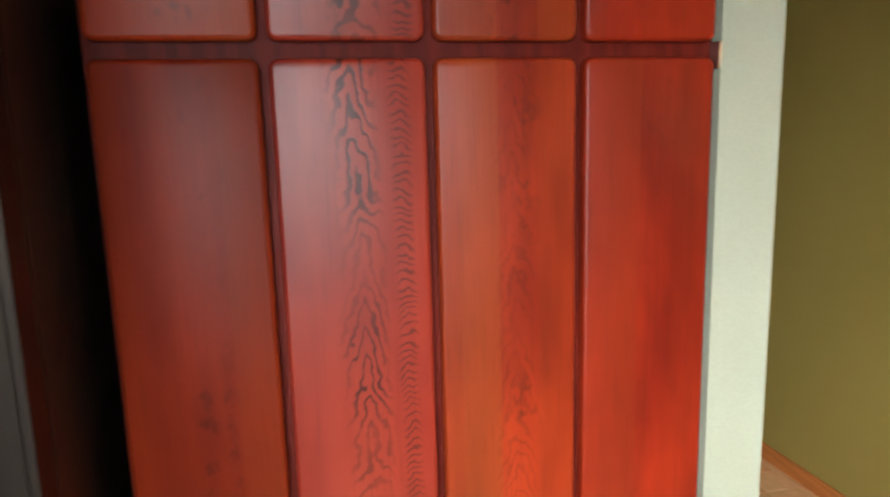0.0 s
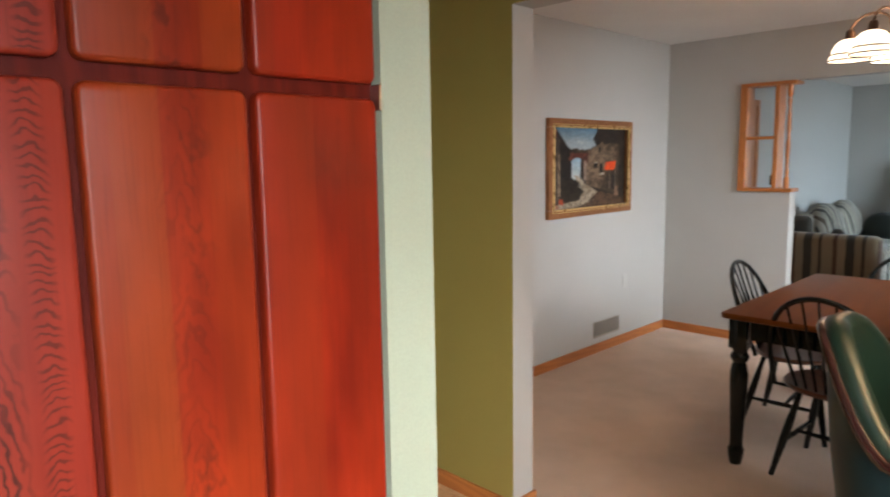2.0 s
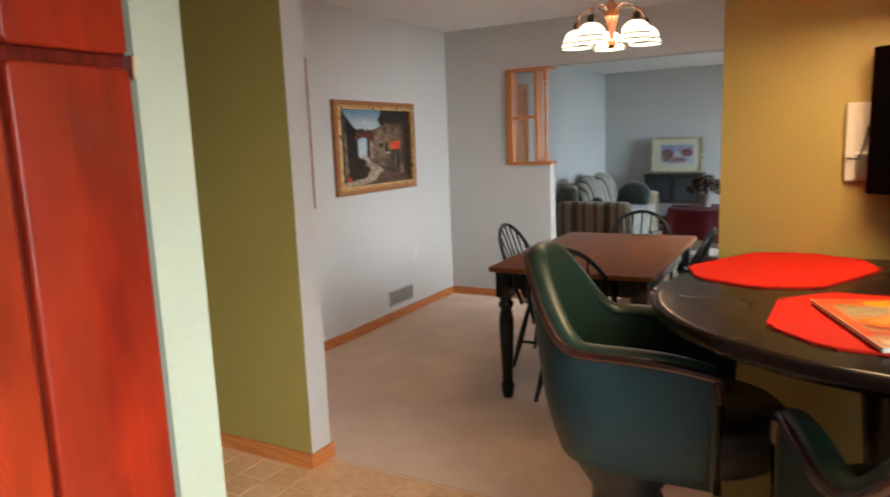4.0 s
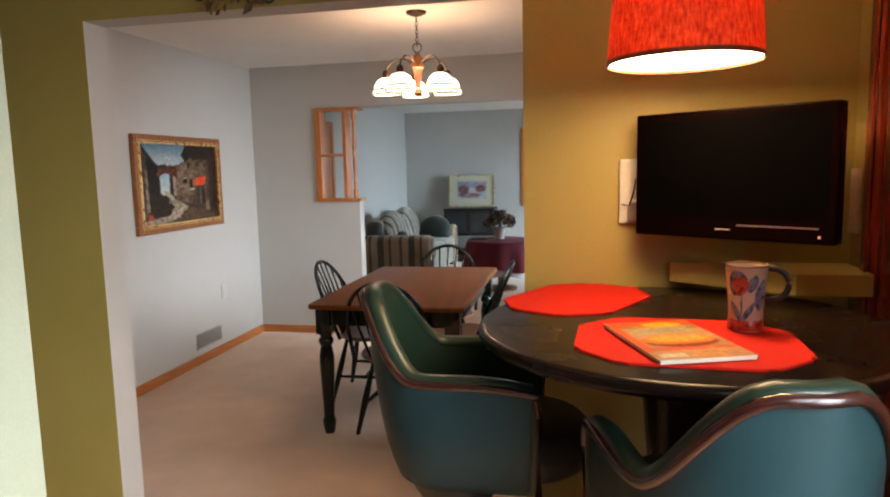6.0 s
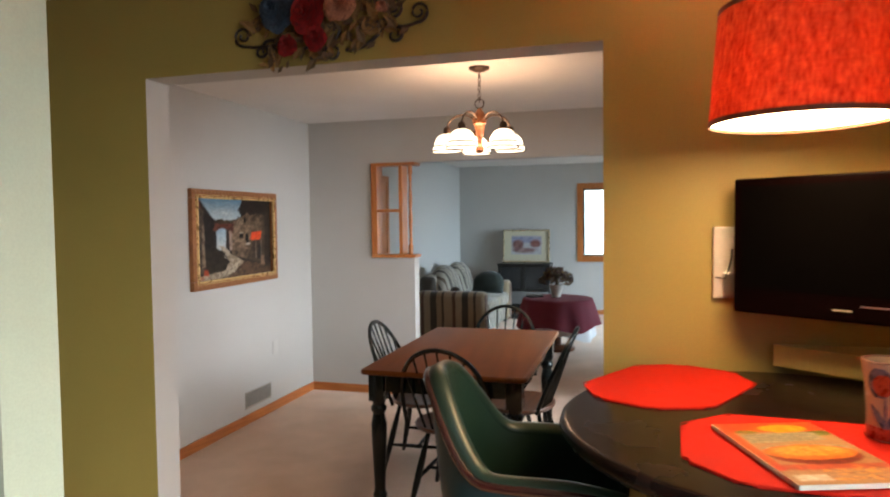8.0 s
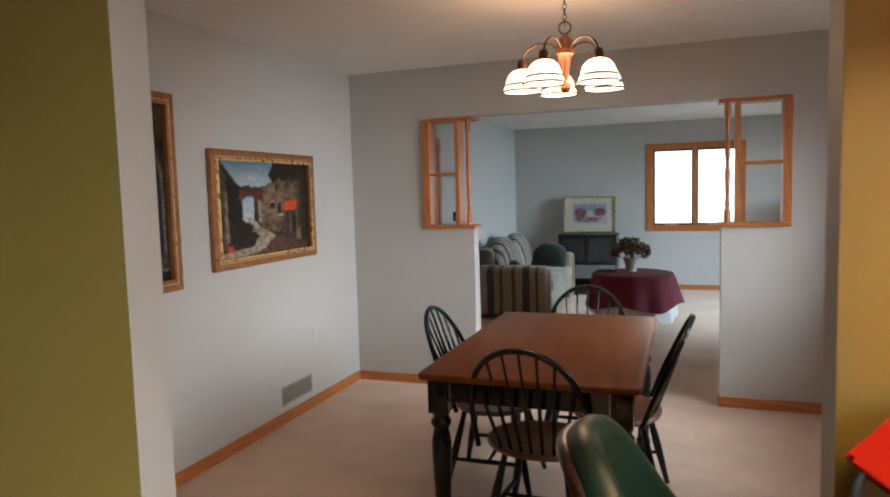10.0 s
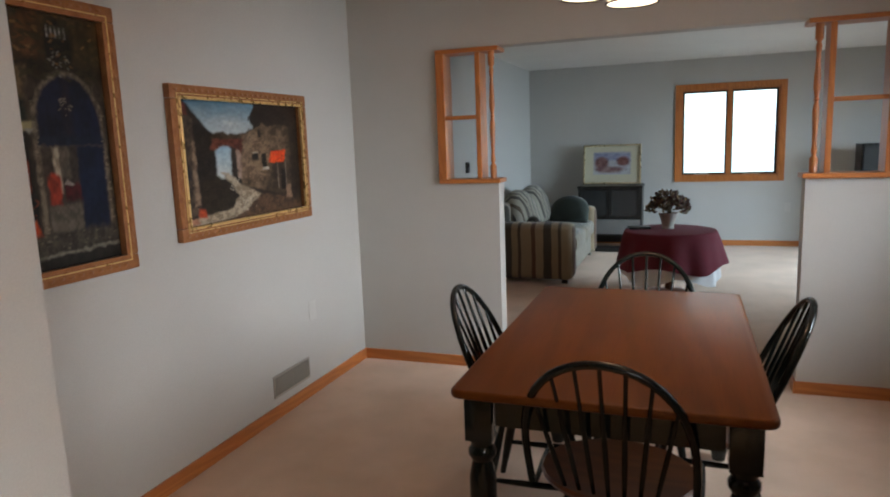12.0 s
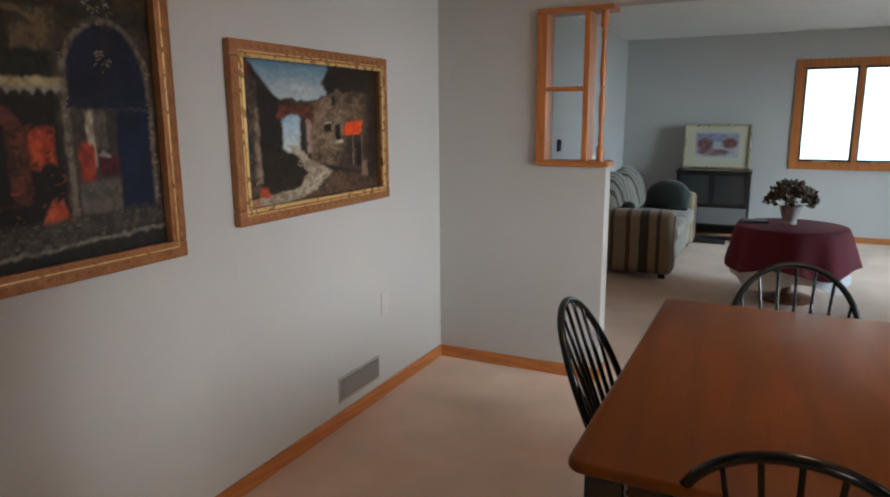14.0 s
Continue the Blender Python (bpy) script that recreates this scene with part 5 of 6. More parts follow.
# barrel stools
def stool(m, label):
    """Barrel bar stool that faces local +x."""
    st = thing("bar_stool", m, label, "stool", "leather bar stools")
    R, LEN = 0.228, 0.23

    def plan(s, r):
        a = abs(s)
        if a < 0.62:
            t = s / 0.62 * math.pi / 2
            return Vector((-r * math.cos(t), r * math.sin(t), 0))
        return Vector(((a - 0.62) / 0.38 * LEN, math.copysign(r, s), 0))

    def crest(s):
        a = abs(s)
        k = min(1, max(0, (a - 0.08) / 0.42))
        k = k * k * (3 - 2 * k)
        return 1.150 - 0.205 * k - 0.02 * max(0, (a - 0.72) / 0.28) ** 2

    N, ZB = 44, 0.63
    bm_o, bm_i, rail = bmesh.new(), bmesh.new(), []
    cols_o, cols_i = [], []
    for n in range(N + 1):
        s = -1 + 2 * n / N
        top = crest(s)
        co, ci = [], []
        under = plan(s, 0.07)
        co.append(bm_o.verts.new((under.x * 0.8, under.y, ZB - 0.005)))
        for j in range(11):
            t = j / 10
            z = ZB + (top - ZB) * t
            swell = R - 0.055 * (1 - min(1, t * 1.7)) ** 2
            lean = 0.03 * max(0, (z - 0.85)) / 0.3 * max(0, 1 - abs(s) / 0.62)
            po = plan(s, swell + lean) + Vector((0, 0, z))
            pi_ = plan(s, swell + lean - 0.045) + Vector((0, 0, max(z, 0.72)))
            co.append(bm_o.verts.new(po))
            ci.append(bm_i.verts.new(pi_ + Vector((0, 0, 0.004 * math.sin(3.1 * t)))))
        rail.append((plan(s, R - 0.022 + 0.03 * max(0, top - 0.85) / 0.3 * max(0, 1 - abs(s) / 0.62)) + Vector((0, 0, top))))
        cols_o.append(co)
        cols_i.append(ci)
    for bm, cols in ((bm_o, cols_o), (bm_i, cols_i)):
        for p, q in zip(cols, cols[1:]):
            for j in range(len(p) - 1):
                bm.faces.new((p[j], p[j + 1], q[j + 1], q[j]))
    part("outer_back", bm_o, TEAL, st, "teal leather outer shell", 60)
    part("inner_back", bm_i, GREENL, st, "dark green leather inner padding", 60)
    part("roll", tube(rail, 0.026, 10, flat_z=0.8), GREENL, st, "rolled green leather top edge", 60)
    piping = [p + (p - Vector((0.1, 0, p.z))).normalized() * 0.026 + Vector((0, 0, -0.002)) for p in rail]
    part("rail", tube(piping, 0.0115, 8), DARKRIM, st, "dark red polished edge rail", 60)
    for sgn in (-1, 1):
        part("arm_front", boxes((LEN - 0.005, LEN + 0.018, sgn * (R - 0.022) - 0.027, sgn * (R - 0.022) + 0.027, 0.66, 0.915), bevel=0.011), GREENL, st, "", 60)
        part("front_rail", tube([(LEN + 0.016, sgn * (R + 0.004), 0.66), (LEN + 0.02, sgn * (R + 0.004), 0.87), (LEN + 0.012, sgn * (R + 0.004), 0.918)], 0.010, 8), DARKRIM, st, "", 60)
    part("seat_cushion", lathe([(0, 0.655), (0.17, 0.655), (0.195, 0.675), (0.204, 0.72), (0.20, 0.765), (0.175, 0.79), (0.09, 0.798), (0, 0.798)], 36, (0.19, 0)), DARKSEAT, st, "round dark leather seat cushion", 50)
    part("swivel", lathe([(0.09, 0.46), (0.09, 0.52), (0.13, 0.58), (0.14, 0.655), (0, 0.655)], 24), BLACKP, st, "", 40)
    fr_ = [(0.19 * math.cos(2 * math.pi * k / 24), 0.19 * math.sin(2 * math.pi * k / 24), 0.24) for k in range(24)]
    part("foot_ring", tube(fr_, 0.011, 8, True), SILVER, st, "chromed foot ring", 60)
    for n in range(4):
        a = math.pi / 4 + n * math.pi / 2
        part("leg", tube([(0.09 * math.cos(a), 0.09 * math.sin(a), 0.48), (0.19 * math.cos(a), 0.19 * math.sin(a), 0.24), (0.25 * math.cos(a), 0.25 * math.sin(a), 0.0)], 0.018, 8), BLACKW, st, "", 60)
    return st


s1 = stool(pose(1.52, -0.49, 0, 0, 0, 2), "teal and green leather barrel bar stool pulled up to the table")
tagged(copy_thing(s1, pose(2.17, -1.05, 0, 0, 0, 103)), "teal leather barrel bar stool turned to the table's near side")

# flower swag over the opening
sw = thing("flower_swag", pose(0.752, -0.010, 2.245), "black scrolled iron swag with silk flowers on the wall", "wall decor")


def spiral(cx, cz, size, start, turns, bar):
    """A bar that runs from bar[0] by bar[1] into a spiral round (cx, cz); start is the angle at which it joins, in degrees."""
    p = []
    n, a0 = 22, radians(start)
    sx, sz = cx + size * math.cos(a0), cz + size * math.sin(a0)
    (x0, z0), (x1, z1) = bar
    for k in range(9):
        t = k / 9
        p.append(((1 - t) ** 2 * x0 + 2 * t * (1 - t) * x1 + t * t * sx, -0.012, (1 - t) ** 2 * z0 + 2 * t * (1 - t) * z1 + t * t * sz))
    for k in range(n + 1):
        a = a0 + radians(360 * turns) * k / n
        r = size * (1 - 0.74 * k / n)
        p.append((cx + r * math.cos(a), -0.012, cz + r * math.sin(a)))
    part("scroll", tube(p, lambda t: 0.0062 - 0.002 * t, 6), IRON, sw, "", 60)


spiral(-0.330, -0.030, 0.036, -90, -1.35, ((-0.13, -0.055), (-0.24, -0.085)))
spiral(-0.258, -0.090, 0.026, 70, -1.3, ((-0.20, -0.055), (-0.235, -0.05)))
spiral(-0.045, -0.112, 0.034, 90, -1.45, ((-0.215, -0.075), (-0.16, -0.125)))
spiral(0.022, -0.112, 0.034, 90, 1.45, ((0.05, -0.03), (0.05, -0.06)))
spiral(0.335, -0.005, 0.036, -100, 1.4, ((0.19, -0.035), (0.27, -0.06)))
spiral(0.248, 0.018, 0.032, -80, 1.4, ((0.12, -0.02), (0.20, -0.03)))
spiral(0.252, -0.072, 0.030, 80, -1.35, ((0.16, -0.055), (0.21, -0.03)))
spiral(0.085, -0.085, 0.028, -120, 0.5, ((0.22, -0.04), (0.14, -0.125)))


def flower(x, y, z, r, material, label, petals=13, layers=5):
    bm = bmesh.new()
    rnd = random.Random(int(1000 * x + 777))
    for L in range(layers):
        k = 1 - L / layers
        count = max(5, petals - 2 * L)
        for n in range(count):
            a = 2 * math.pi * n / count + rnd.uniform(-0.2, 0.2) + 0.4 * L
            ln, tilt = r * (0.30 + 0.70 * k) * rnd.uniform(0.85, 1.1), radians(14 + 66 * (1 - k)) + rnd.uniform(-0.12, 0.12)
            wd = r * (0.62 * k + 0.25)
            m = Matrix.Translation((x, y, z)) @ Matrix.Rotation(radians(90), 4, "X") @ Matrix.Rotation(a, 4, "Z")
            row = []
            for t, wv in ((0.06, 0.25), (0.35, 0.85), (0.68, 1.0), (0.90, 0.8), (1.0, 0.35)):
                d, hgt = ln * t * math.cos(tilt * (0.7 + 0.3 * t)), ln * t * math.sin(tilt) + 0.010 * L * r / 0.05
                row.append([bm.verts.new(m @ Vector((d, wd * wv * q, hgt + 0.25 * wd * wv * abs(q) + rnd.uniform(-0.02, 0.02) * wd))) for q in (-0.5, 0, 0.5)])
            for p, q in zip(row, row[1:]):
                for i in range(2):
                    bm.faces.new((p[i], p[i + 1], q[i + 1], q[i]))
    part("flower", bm, material, sw, label, 60)


BLUEF = flat("silk_blue", (0.020, 0.045, 0.080), (0.055, 0.085, 0.12), 60, 0.7)
REDF = flat("silk_red", (0.24, 0.007, 0.009), (0.30, 0.010, 0.010), 40, 0.7)
PEACH = flat("silk_peach", (0.52, 0.20, 0.11), (0.46, 0.22, 0.13), 50, 0.7)
PURPLE = flat("silk_purple", (0.040, 0.010, 0.036), (0.055, 0.012, 0.045), 50, 0.7)
flower(-0.150, -0.060, 0.020, 0.070, BLUEF, "dusty blue silk flower")
flower(-0.088, -0.045, 0.103, 0.050, PURPLE, "purple silk flower")
flower(0.005, -0.055, 0.085, 0.066, REDF, "large red silk flower")
flower(-0.040, -0.060, 0.000, 0.066, REDF, "large red silk flower")
flower(-0.020, -0.045, -0.075, 0.046, REDF, "red silk flower")
flower(0.078, -0.062, 0.020, 0.056, PEACH, "peach silk rose")
flower(-0.135, -0.035, -0.087, 0.040, REDF, "small dark red silk flower")
flower(0.215, -0.030, 0.018, 0.024, PEACH, "small orange silk bud")
rnd = random.Random(5)
for mat_, name in ((LEAFB, "dried_leaves"), (LEAFG, "golden_leaves")):
    bm = bmesh.new()
    for n in range(154):
        x = rnd.gauss(0.0, 0.120) if n < 150 else -0.205 + rnd.gauss(0, 0.012)
        z = (0.062 + rnd.gauss(0, 0.080) * (1 - abs(x) * 1.9) - abs(x) * 0.30) if n < 150 else -0.135 - 0.012 * (n - 150)
        a, ln = rnd.uniform(0, 6.28), rnd.uniform(0.035, 0.075)
        d, s = Vector((math.cos(a), -rnd.uniform(0.0, 0.5), math.sin(a))).normalized(), Vector((-math.sin(a), 0, math.cos(a)))
        o = Vector((x, -rnd.uniform(0.012, 0.035), z))
        q = [bm.verts.new(v) for v in (o, o + d * ln * 0.45 + s * ln * 0.24, o + d * ln, o + d * ln * 0.45 - s * ln * 0.24)]
        mid = bm.verts.new(o + d * ln * 0.5 + Vector((0, 0.006, 0)))
        for i in range(4):
            bm.faces.new((q[i], q[(i + 1) % 4], mid))
    part(name, bm, mat_, sw, "dry brown silk leaves", 30)

# ---- living room ----
so = thing("sofa", pose(-0.985, 5.98, 0), "striped brown, cream and green upholstered sofa with round arms", "sofa")


def pad(x0, x1, y0, y1, z0, z1, r=0.05):
    bm = boxes((x0, x1, y0, y1, z0, z1))
    bmesh.ops.bevel(bm, geom=bm.edges[:], offset=r, segments=4, affect="EDGES", profile=0.5)
    return bm


def domed(w, h, t):
    """A plump back cushion: arched outline, thickest in the middle."""
    bm, rows, N = bmesh.new(), [], 20
    outline = [(-w / 2, 0.0), (w / 2, 0.0)] + [(w / 2 * math.cos(a), h * 0.45 + h * 0.55 * math.sin(a)) for a in (math.pi * k / N for k in range(N + 1))]
    for f, x in ((0.0, -t * 0.55), (0.6, -t * 0.52), (0.9, -t * 0.32), (1.0, 0.0), (0.9, t * 0.32), (0.6, t * 0.52), (0.0, t * 0.55)):
        if f == 0.0:
            continue
        rows.append([bm.verts.new((x, y * f, h * 0.42 + (z - h * 0.42) * f)) for y, z in outline])
    for p, q in zip(rows, rows[1:]):
        for k in range(len(outline)):
            j = (k + 1) % len(outline)
            bm.faces.new((p[k], p[j], q[j], q[k]))
    bm.faces.new(rows[0][::-1])
    bm.faces.new(rows[-1])
    return bm


part("base", pad(0.05, 0.90, 0.20, 1.72, 0.06, 0.30, 0.02), STRIPEY, so)
for y in (0.0, 1.70):
    part("arm", pad(0.02, 0.95, y, y + 0.24, 0.04, 0.63, 0.07), STRIPEX, so, "wide striped arm", 60)
part("back", pad(0.0, 0.25, 0.2, 1.74, 0.20, 0.82, 0.08), STRIPEY, so, "", 60)
for n in range(2):
    part("seat_cushion", pad(0.20, 0.95, 0.245 + n * 0.725, 0.965 + n * 0.725, 0.29, 0.47, 0.06), STRIPEY, so, "", 60)
    bc = part("back_cushion", domed(0.74, 0.50, 0.27), STRIPEY, so, "plump striped back cushion with a domed top", 60)
    bc.matrix_basis = pose(0.34, 0.61 + n * 0.725, 0.455, 0, -16, 0)
for x in (0.08, 0.82):
    for y in (0.06, 1.80):
        part("foot", boxes((x, x + 0.06, y, y + 0.06, 0, 0.06)), BLACKP, so)
DKGREEN = surface("dark_green_velvet", (0.008, 0.015, 0.010), (0.020, 0.028, 0.018), 14, 200, 0.85, 0.4, sheen=0.3)
for m, w, lab in ((pose(-0.32, 7.42, 0.474, 0, 18, 76), 0.50, "dark green patterned cushion on the sofa"), (pose(-0.50, 6.40, 0.472, -4, -20, 8), 0.30, "small dark brown cushion against the sofa arm")):
    tp = thing("throw_pillow", m, lab, "cushion")
    part("cushion", domed(w, w * 0.66, 0.15), DKGREEN if w > 0.4 else DARKSEAT, tp, "", 60)

# round side table with two cloths
RX, RY, RZ = 0.897, 5.74, 0.615
rs = thing("side_table", pose(RX, RY, 0), "small round table hidden under two cloths", "table")
part("tabletop", lathe([(0, RZ - 0.03), (0.40, RZ - 0.03), (0.40, RZ - 0.008), (0, RZ - 0.008)], 32), SEATW, rs)
part("pedestal", lathe([(0.2, 0), (0.2, 0.03), (0.04, 0.06), (0.035, 0.5), (0.06, RZ - 0.031)], 20), SEATW, rs, "", 40)


def cloth(name, r, z, drop, amp, folds, material, label, seed):
    rn = random.Random(seed)
    ph = [rn.uniform(0, 6.28) for _ in range(4)]
    bm, S = bmesh.new(), 128
    rings = []
    for f, dz in ((0.0, 0), (0.6, 0), (0.93, 0), (0.985, -0.004), (1.0, -0.018), (1.01, -0.2), (1.02, -0.5), (1.03, -0.8), (1.035, -1.0)):
        if f == 0:
            continue
        ring = []
        for k in range(S):
            a = 2 * math.pi * k / S
            t = -dz if dz < -0.1 else 0
            w = 1 + amp * t * (math.sin(folds * a + ph[0]) * 0.6 + math.sin((folds + 5) * a + ph[1]) * 0.3 + math.sin(3 * a + ph[2]) * 0.3) + 0.14 * t * (amp / 0.07)
            hem = 1 + 0.10 * math.sin(4 * a + ph[3])
            ring.append(bm.verts.new((r * f * w * math.cos(a), r * f * w * math.sin(a), z + (drop * dz * hem if dz < -0.1 else dz))))
        rings.append(ring)
    bm.faces.new(rings[0])
    for p, q in zip(rings, rings[1:]):
        for k in range(S):
            bm.faces.new((p[k], p[(k + 1) % S], q[(k + 1) % S], q[k]))
    ob = thing(name, pose(RX, RY, 0), label, "tablecloth")
    part("cloth", bm, material, ob, "", 70)


cloth("tablecloth", 0.385, RZ - 0.004, 0.43, 0.045, 11, LINEN, "white linen undercloth with hanging folds", 3)
cloth("tablecloth", 0.412, RZ + 0.003, 0.325, 0.07, 9, BURG, "burgundy tablecloth draped over the round table", 9)
vs = thing("flower_pot", pose(RX - 0.02, RY + 0.06, RZ + 0.004), "cream tapered pot of dried dark red flowers", "flower pot")
part("pot", lathe([(0, 0), (0.055, 0), (0.058, 0.012), (0.05, 0.02), (0.085, 0.14), (0.092, 0.15), (0.085, 0.15), (0.045, 0.03), (0, 0.03)], 24), POT, vs, "", 40)
DRYR = flat("dried_red", (0.055, 0.018, 0.014), (0.10, 0.040, 0.022), 40, 0.8)
for mat_, seed, lab in ((DRYR, 3, "dried dark red blooms"), (LEAFB, 8, "dried brown leaves"), (LEAFG, 11, "dried golden blooms")):
    rn, bm = random.Random(seed), bmesh.new()
    for n in range(110 if seed < 11 else 36):
        a, rr = rn.uniform(0, 6.28), 0.19 * math.sqrt(rn.random())
        o = Vector((rr * math.cos(a), rr * math.sin(a), 0.15 + 0.17 * (1 - (rr / 0.22) ** 2) + rn.uniform(-0.05, 0.035)))
        for k in range(4):
            d = Vector((rn.gauss(0, 1), rn.gauss(0, 1), rn.gauss(0.4, 0.8))).normalized()
            s = d.orthogonal().normalized()
            ln = rn.uniform(0.022, 0.045)
            bm.faces.new([bm.verts.new(v) for v in (o, o + d * ln * 0.5 + s * ln * 0.35, o + d * ln, o + d * ln * 0.5 - s * ln * 0.35)])
    tagged(part("bloom_cluster", bm, mat_, vs, lab), kind="stuff")
part("stems", tube([(0, 0, 0.03), (0.01, 0, 0.15), (0.0, 0.01, 0.28)], 0.02, 7), LEAFB, vs)
bk = thing("tablet", pose(RX - 0.28, RY + 0.04, RZ + 0.004, 0, 0, 12), "flat black case lying on the burgundy cloth", "case")
part("case", boxes((-0.10, 0.10, -0.07, 0.07, 0, 0.018), bevel=0.005), BLACKP, bk)

# media cabinet with the leaning print
mc = thing("media_cabinet", pose(-0.320, 8.22, 0) @ Matrix.Diagonal((1, 1, 0.955, 1)), "black cabinet with dark glass doors and a grey lower drawer", "cabinet")
part("case", boxes((0, 0.02, 0, 0.40, 0, 0.86), (0.796, 0.816, 0, 0.40, 0, 0.86), (0.02, 0.796, 0.38, 0.40, 0.05, 0.86), (0.02, 0.796, 0, 0.38, 0.20, 0.225), (0.02, 0.796, 0, 0.38, 0.43, 0.45)), BLACKP, mc)
part("top", boxes((-0.012, 0.828, -0.012, 0.40, 0.861, 0.888), bevel=0.004), BLACKP, mc)
for n in range(2):
    d = part("door", sash(bmesh.new(), 0.022 + n * 0.387, 0.407 + n * 0.387, 0.452, 0.858, 0.03, -0.018, -0.001), BLACKP, mc)
    part("pane", boxes((0.052 + n * 0.387, 0.377 + n * 0.387, -0.012, -0.008, 0.482, 0.828)), surface("smoked_glass", (0.03, 0.03, 0.03), (0.04, 0.04, 0.04), 4, 60, 0.08, 0.0), d, "smoked glass pane")
part("drawer", boxes((0.022, 0.794, -0.016, 0.37, 0.228, 0.428), bevel=0.004), surface("grey_drawer", (0.15, 0.145, 0.135), (0.18, 0.17, 0.16), 5, 120, 0.5, 0.1), mc, "grey drawer front")
hb = thing("black_box", pose(-0.08, 8.20, 0.0), "flat black box on the floor by the cabinet", "box")
part("case", boxes((0, 0.36, -0.14, 0.02, 0.0, 0.06), bevel=0.006), BLACKP, hb)

wat = Picture(0.765 - 0.044, 0.535 - 0.044, (212, 204, 176), 3, 80, 60, 0.74, 0.04)
wat.lay((196, 196, 200), (176, 170, 176), rect(0.16, 0.84, 0.22, 0.84), 0.012, 10)
wat.lay((132, 136, 164), (164, 164, 184), [(0.17, 0.62), (0.83, 0.60), (0.83, 0.80), (0.17, 0.82)], 0.03, 10)
wat.lay((110, 72, 70), (150, 112, 106), blob(0.31, 0.54, 0.13, 0.17), 0.03, 14)
wat.lay((110, 64, 60), (150, 104, 96), blob(0.70, 0.58, 0.12, 0.13), 0.03, 14)
wat.lay((126, 92, 92), (162, 134, 130), blob(0.45, 0.36, 0.26, 0.09), 0.03, 14)
wat.lay((196, 190, 190), (176, 170, 176), blob(0.50, 0.52, 0.05, 0.08), 0.02, 14)
wat.dab((92, 60, 62), 0.22, 0.8, 0.3, 0.66, 26, 0.02)
framed("framed_print", pose(-0.305, 8.56, 0.849, -9, 0, 0) @ pose(0, 0, 0, 0, 0, -90), 0.765, 0.535, wat, "brass-framed watercolour print leaning on the wall", 0.022, BRASS, BRASS, 0.02, beads=False)
sp = thing("tall_cabinet", pose(2.945, 8.30, 0), "tall black speaker cabinet beside the living room wall", "speaker")
part("case", boxes((0, 0.29, 0, 0.32, 0, 1.30), bevel=0.008), BLACKP, sp)
part("grille", boxes((0.02, 0.27, -0.012, -0.0005, 0.08, 1.26), bevel=0.004), DARK, sp)

# wall plates on the living room end wall
wp = thing("wall_outlet", pose(2.22, YN, 0.45), "white outlet plate on the living room wall", "outlet")
part("plate", boxes((0, 0.075, -0.005, 0, 0, 0.115), bevel=0.002), PLASTIC, wp)

# ---- kitchen floor tiles ----
TS, GAP = 0.145, 0.007
tile_bm = bmesh.new()
h = (TS - GAP) / 2
ring0 = [tile_bm.verts.new((x, y, -0.004)) for x, y in ((-h, -h), (h, -h), (h, h), (-h, h))]
ring1 = [tile_bm.verts.new((x, y, -0.001)) for x, y in ((-h, -h), (h, -h), (h, h), (-h, h))]
ring2 = [tile_bm.verts.new((x * 0.96, y * 0.96, 0.0)) for x, y in ((-h, -h), (h, -h), (h, h), (-h, h))]
for p, q in ((ring0, ring1), (ring1, ring2)):
    for k in range(4):
        tile_bm.faces.new((p[k], p[(k + 1) % 4], q[(k + 1) % 4], q[k]))
tile_bm.faces.new(ring2)
TILEM, tnt, tpb = nodes_of("tan_floor_tile")
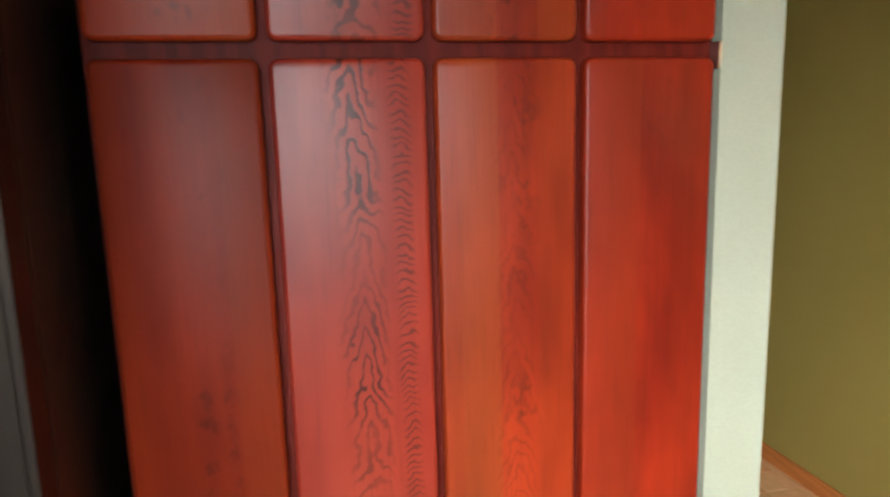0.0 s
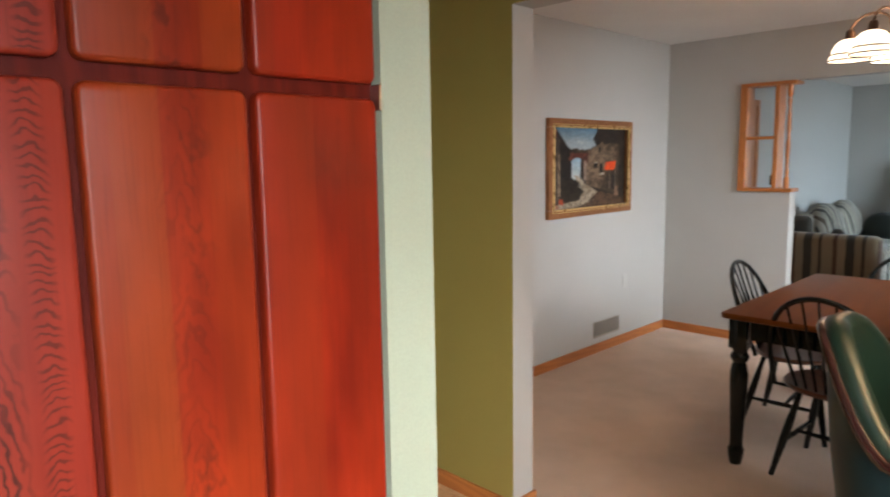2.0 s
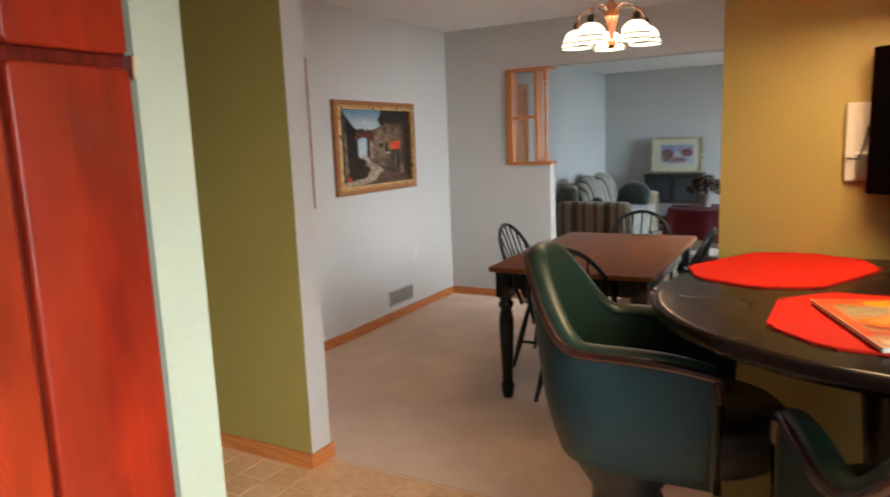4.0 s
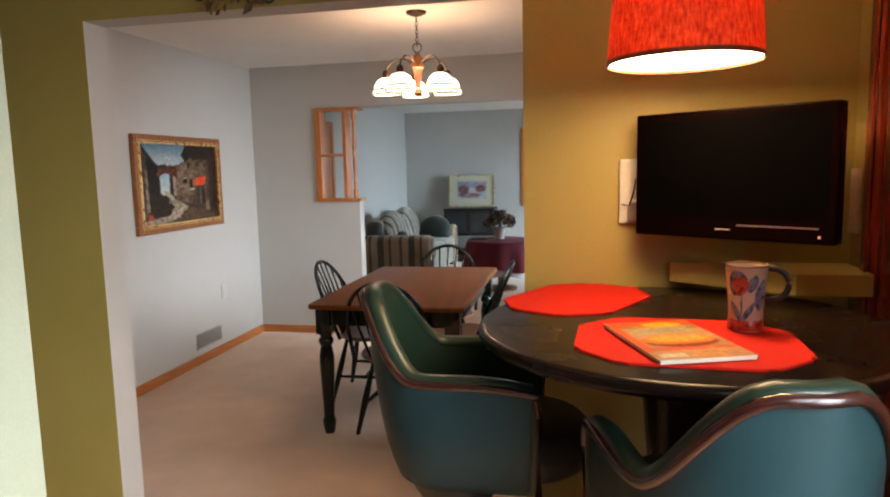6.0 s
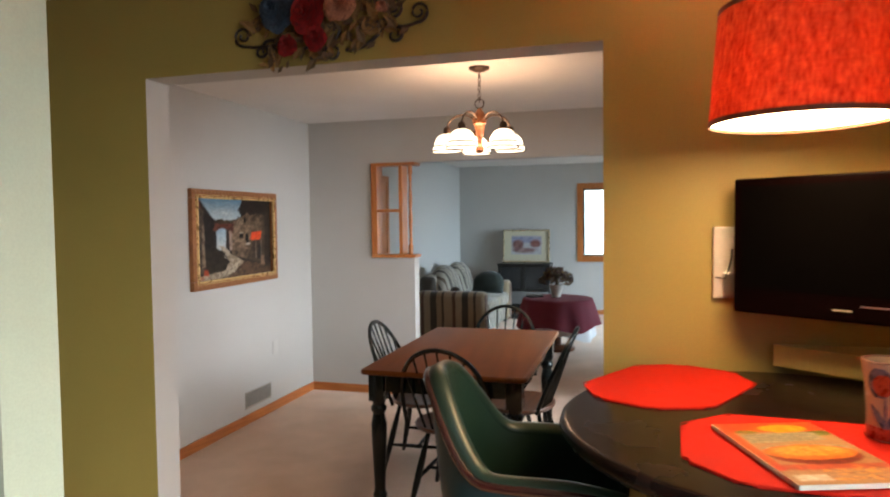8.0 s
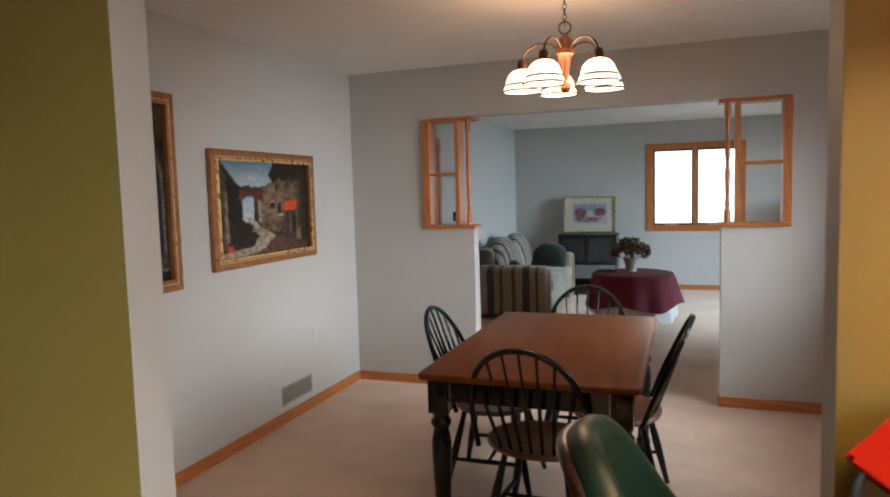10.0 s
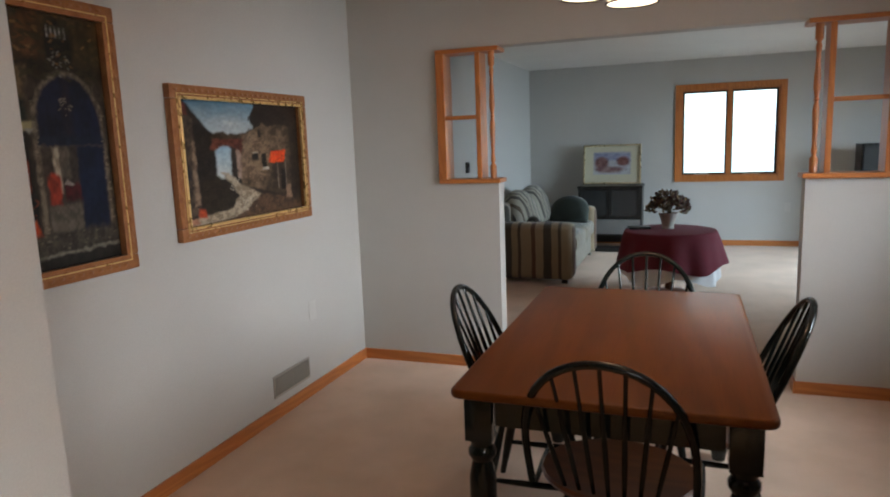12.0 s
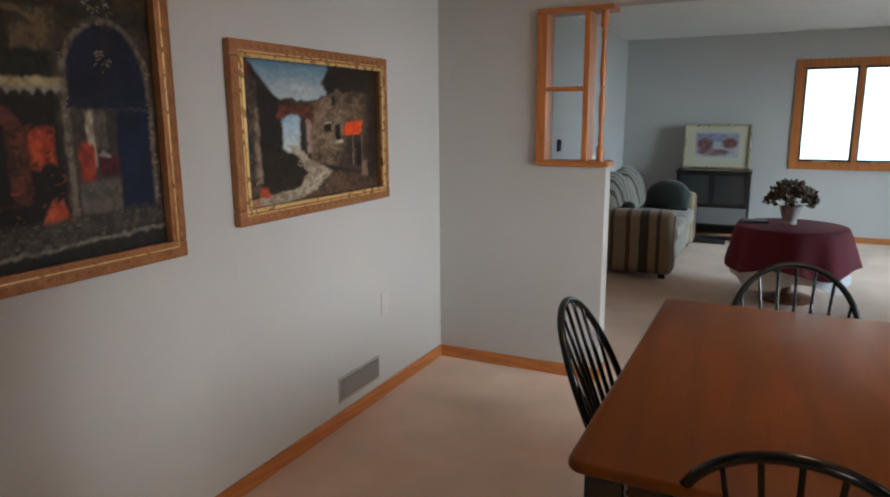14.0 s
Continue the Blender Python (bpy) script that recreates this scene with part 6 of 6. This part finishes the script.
inf = tnt.nodes.new("ShaderNodeObjectInfo")
geo = tnt.nodes.new("ShaderNodeNewGeometry")
addr = tnt.nodes.new("ShaderNodeMath")
addr.operation = "ADD"
tnt.links.new(inf.outputs["Random"], addr.inputs[0])
tnt.links.new(geo.outputs["Random Per Island"], addr.inputs[1])
frc = tnt.nodes.new("ShaderNodeMath")
frc.operation = "FRACT"
tnt.links.new(addr.outputs[0], frc.inputs[0])
tn = ramped(tnt, noise_of(tnt, 22, (1, 1, 1), 4), 0.3, 0.7)
tc1 = mixed(tnt, tn, (0.50, 0.26, 0.11), (0.62, 0.36, 0.17))
tc2 = mixed(tnt, tn, (0.58, 0.33, 0.15), (0.68, 0.44, 0.24))
tnt.links.new(mixed(tnt, frc.outputs[0], tc1, tc2), tpb.inputs["Base Color"])
tpb.inputs["Roughness"].default_value = 0.42
bumped(tnt, tpb, noise_of(tnt, 60), 0.2, 0.001)
tile_me = meshed("tile", tile_bm, TILEM)
floor_ob = bpy.data.objects["floor_kitchen"]
verts, faces = [], []
for i in range(-18, 20):
    for j in range(-28, 1):
        x, y = (i + 0.5) * TS, 0.1 - (j * -1 + 0.5) * TS
        if x < -0.10 and y < -1.2 or x + h > XR or y < -4.05:
            continue
        if -0.6 < x < 1.6 and y > -1.15:
            t = new("tile", tile_me)
            t.parent = floor_ob
            t.matrix_basis = pose(x, y, 0)
        else:
            b = len(verts)
            for s, z in ((1, -0.004), (1, -0.001), (0.96, 0.0)):
                verts += [(x + sx * h * s, y + sy * h * s, z) for sx, sy in ((-1, -1), (1, -1), (1, 1), (-1, 1))]
            for o in (0, 4):
                faces += [(b + o + k, b + o + (k + 1) % 4, b + o + 4 + (k + 1) % 4, b + o + 4 + k) for k in range(4)]
            faces.append((b + 8, b + 9, b + 10, b + 11))
fme = bpy.data.meshes.new("tiles")
fme.from_pydata(verts, [], faces)
fme.materials.append(TILEM)
ft = new("floor_tiles", fme)
ft.parent = floor_ob
tagged(ft, "tan square kitchen floor tiles", kind="stuff")
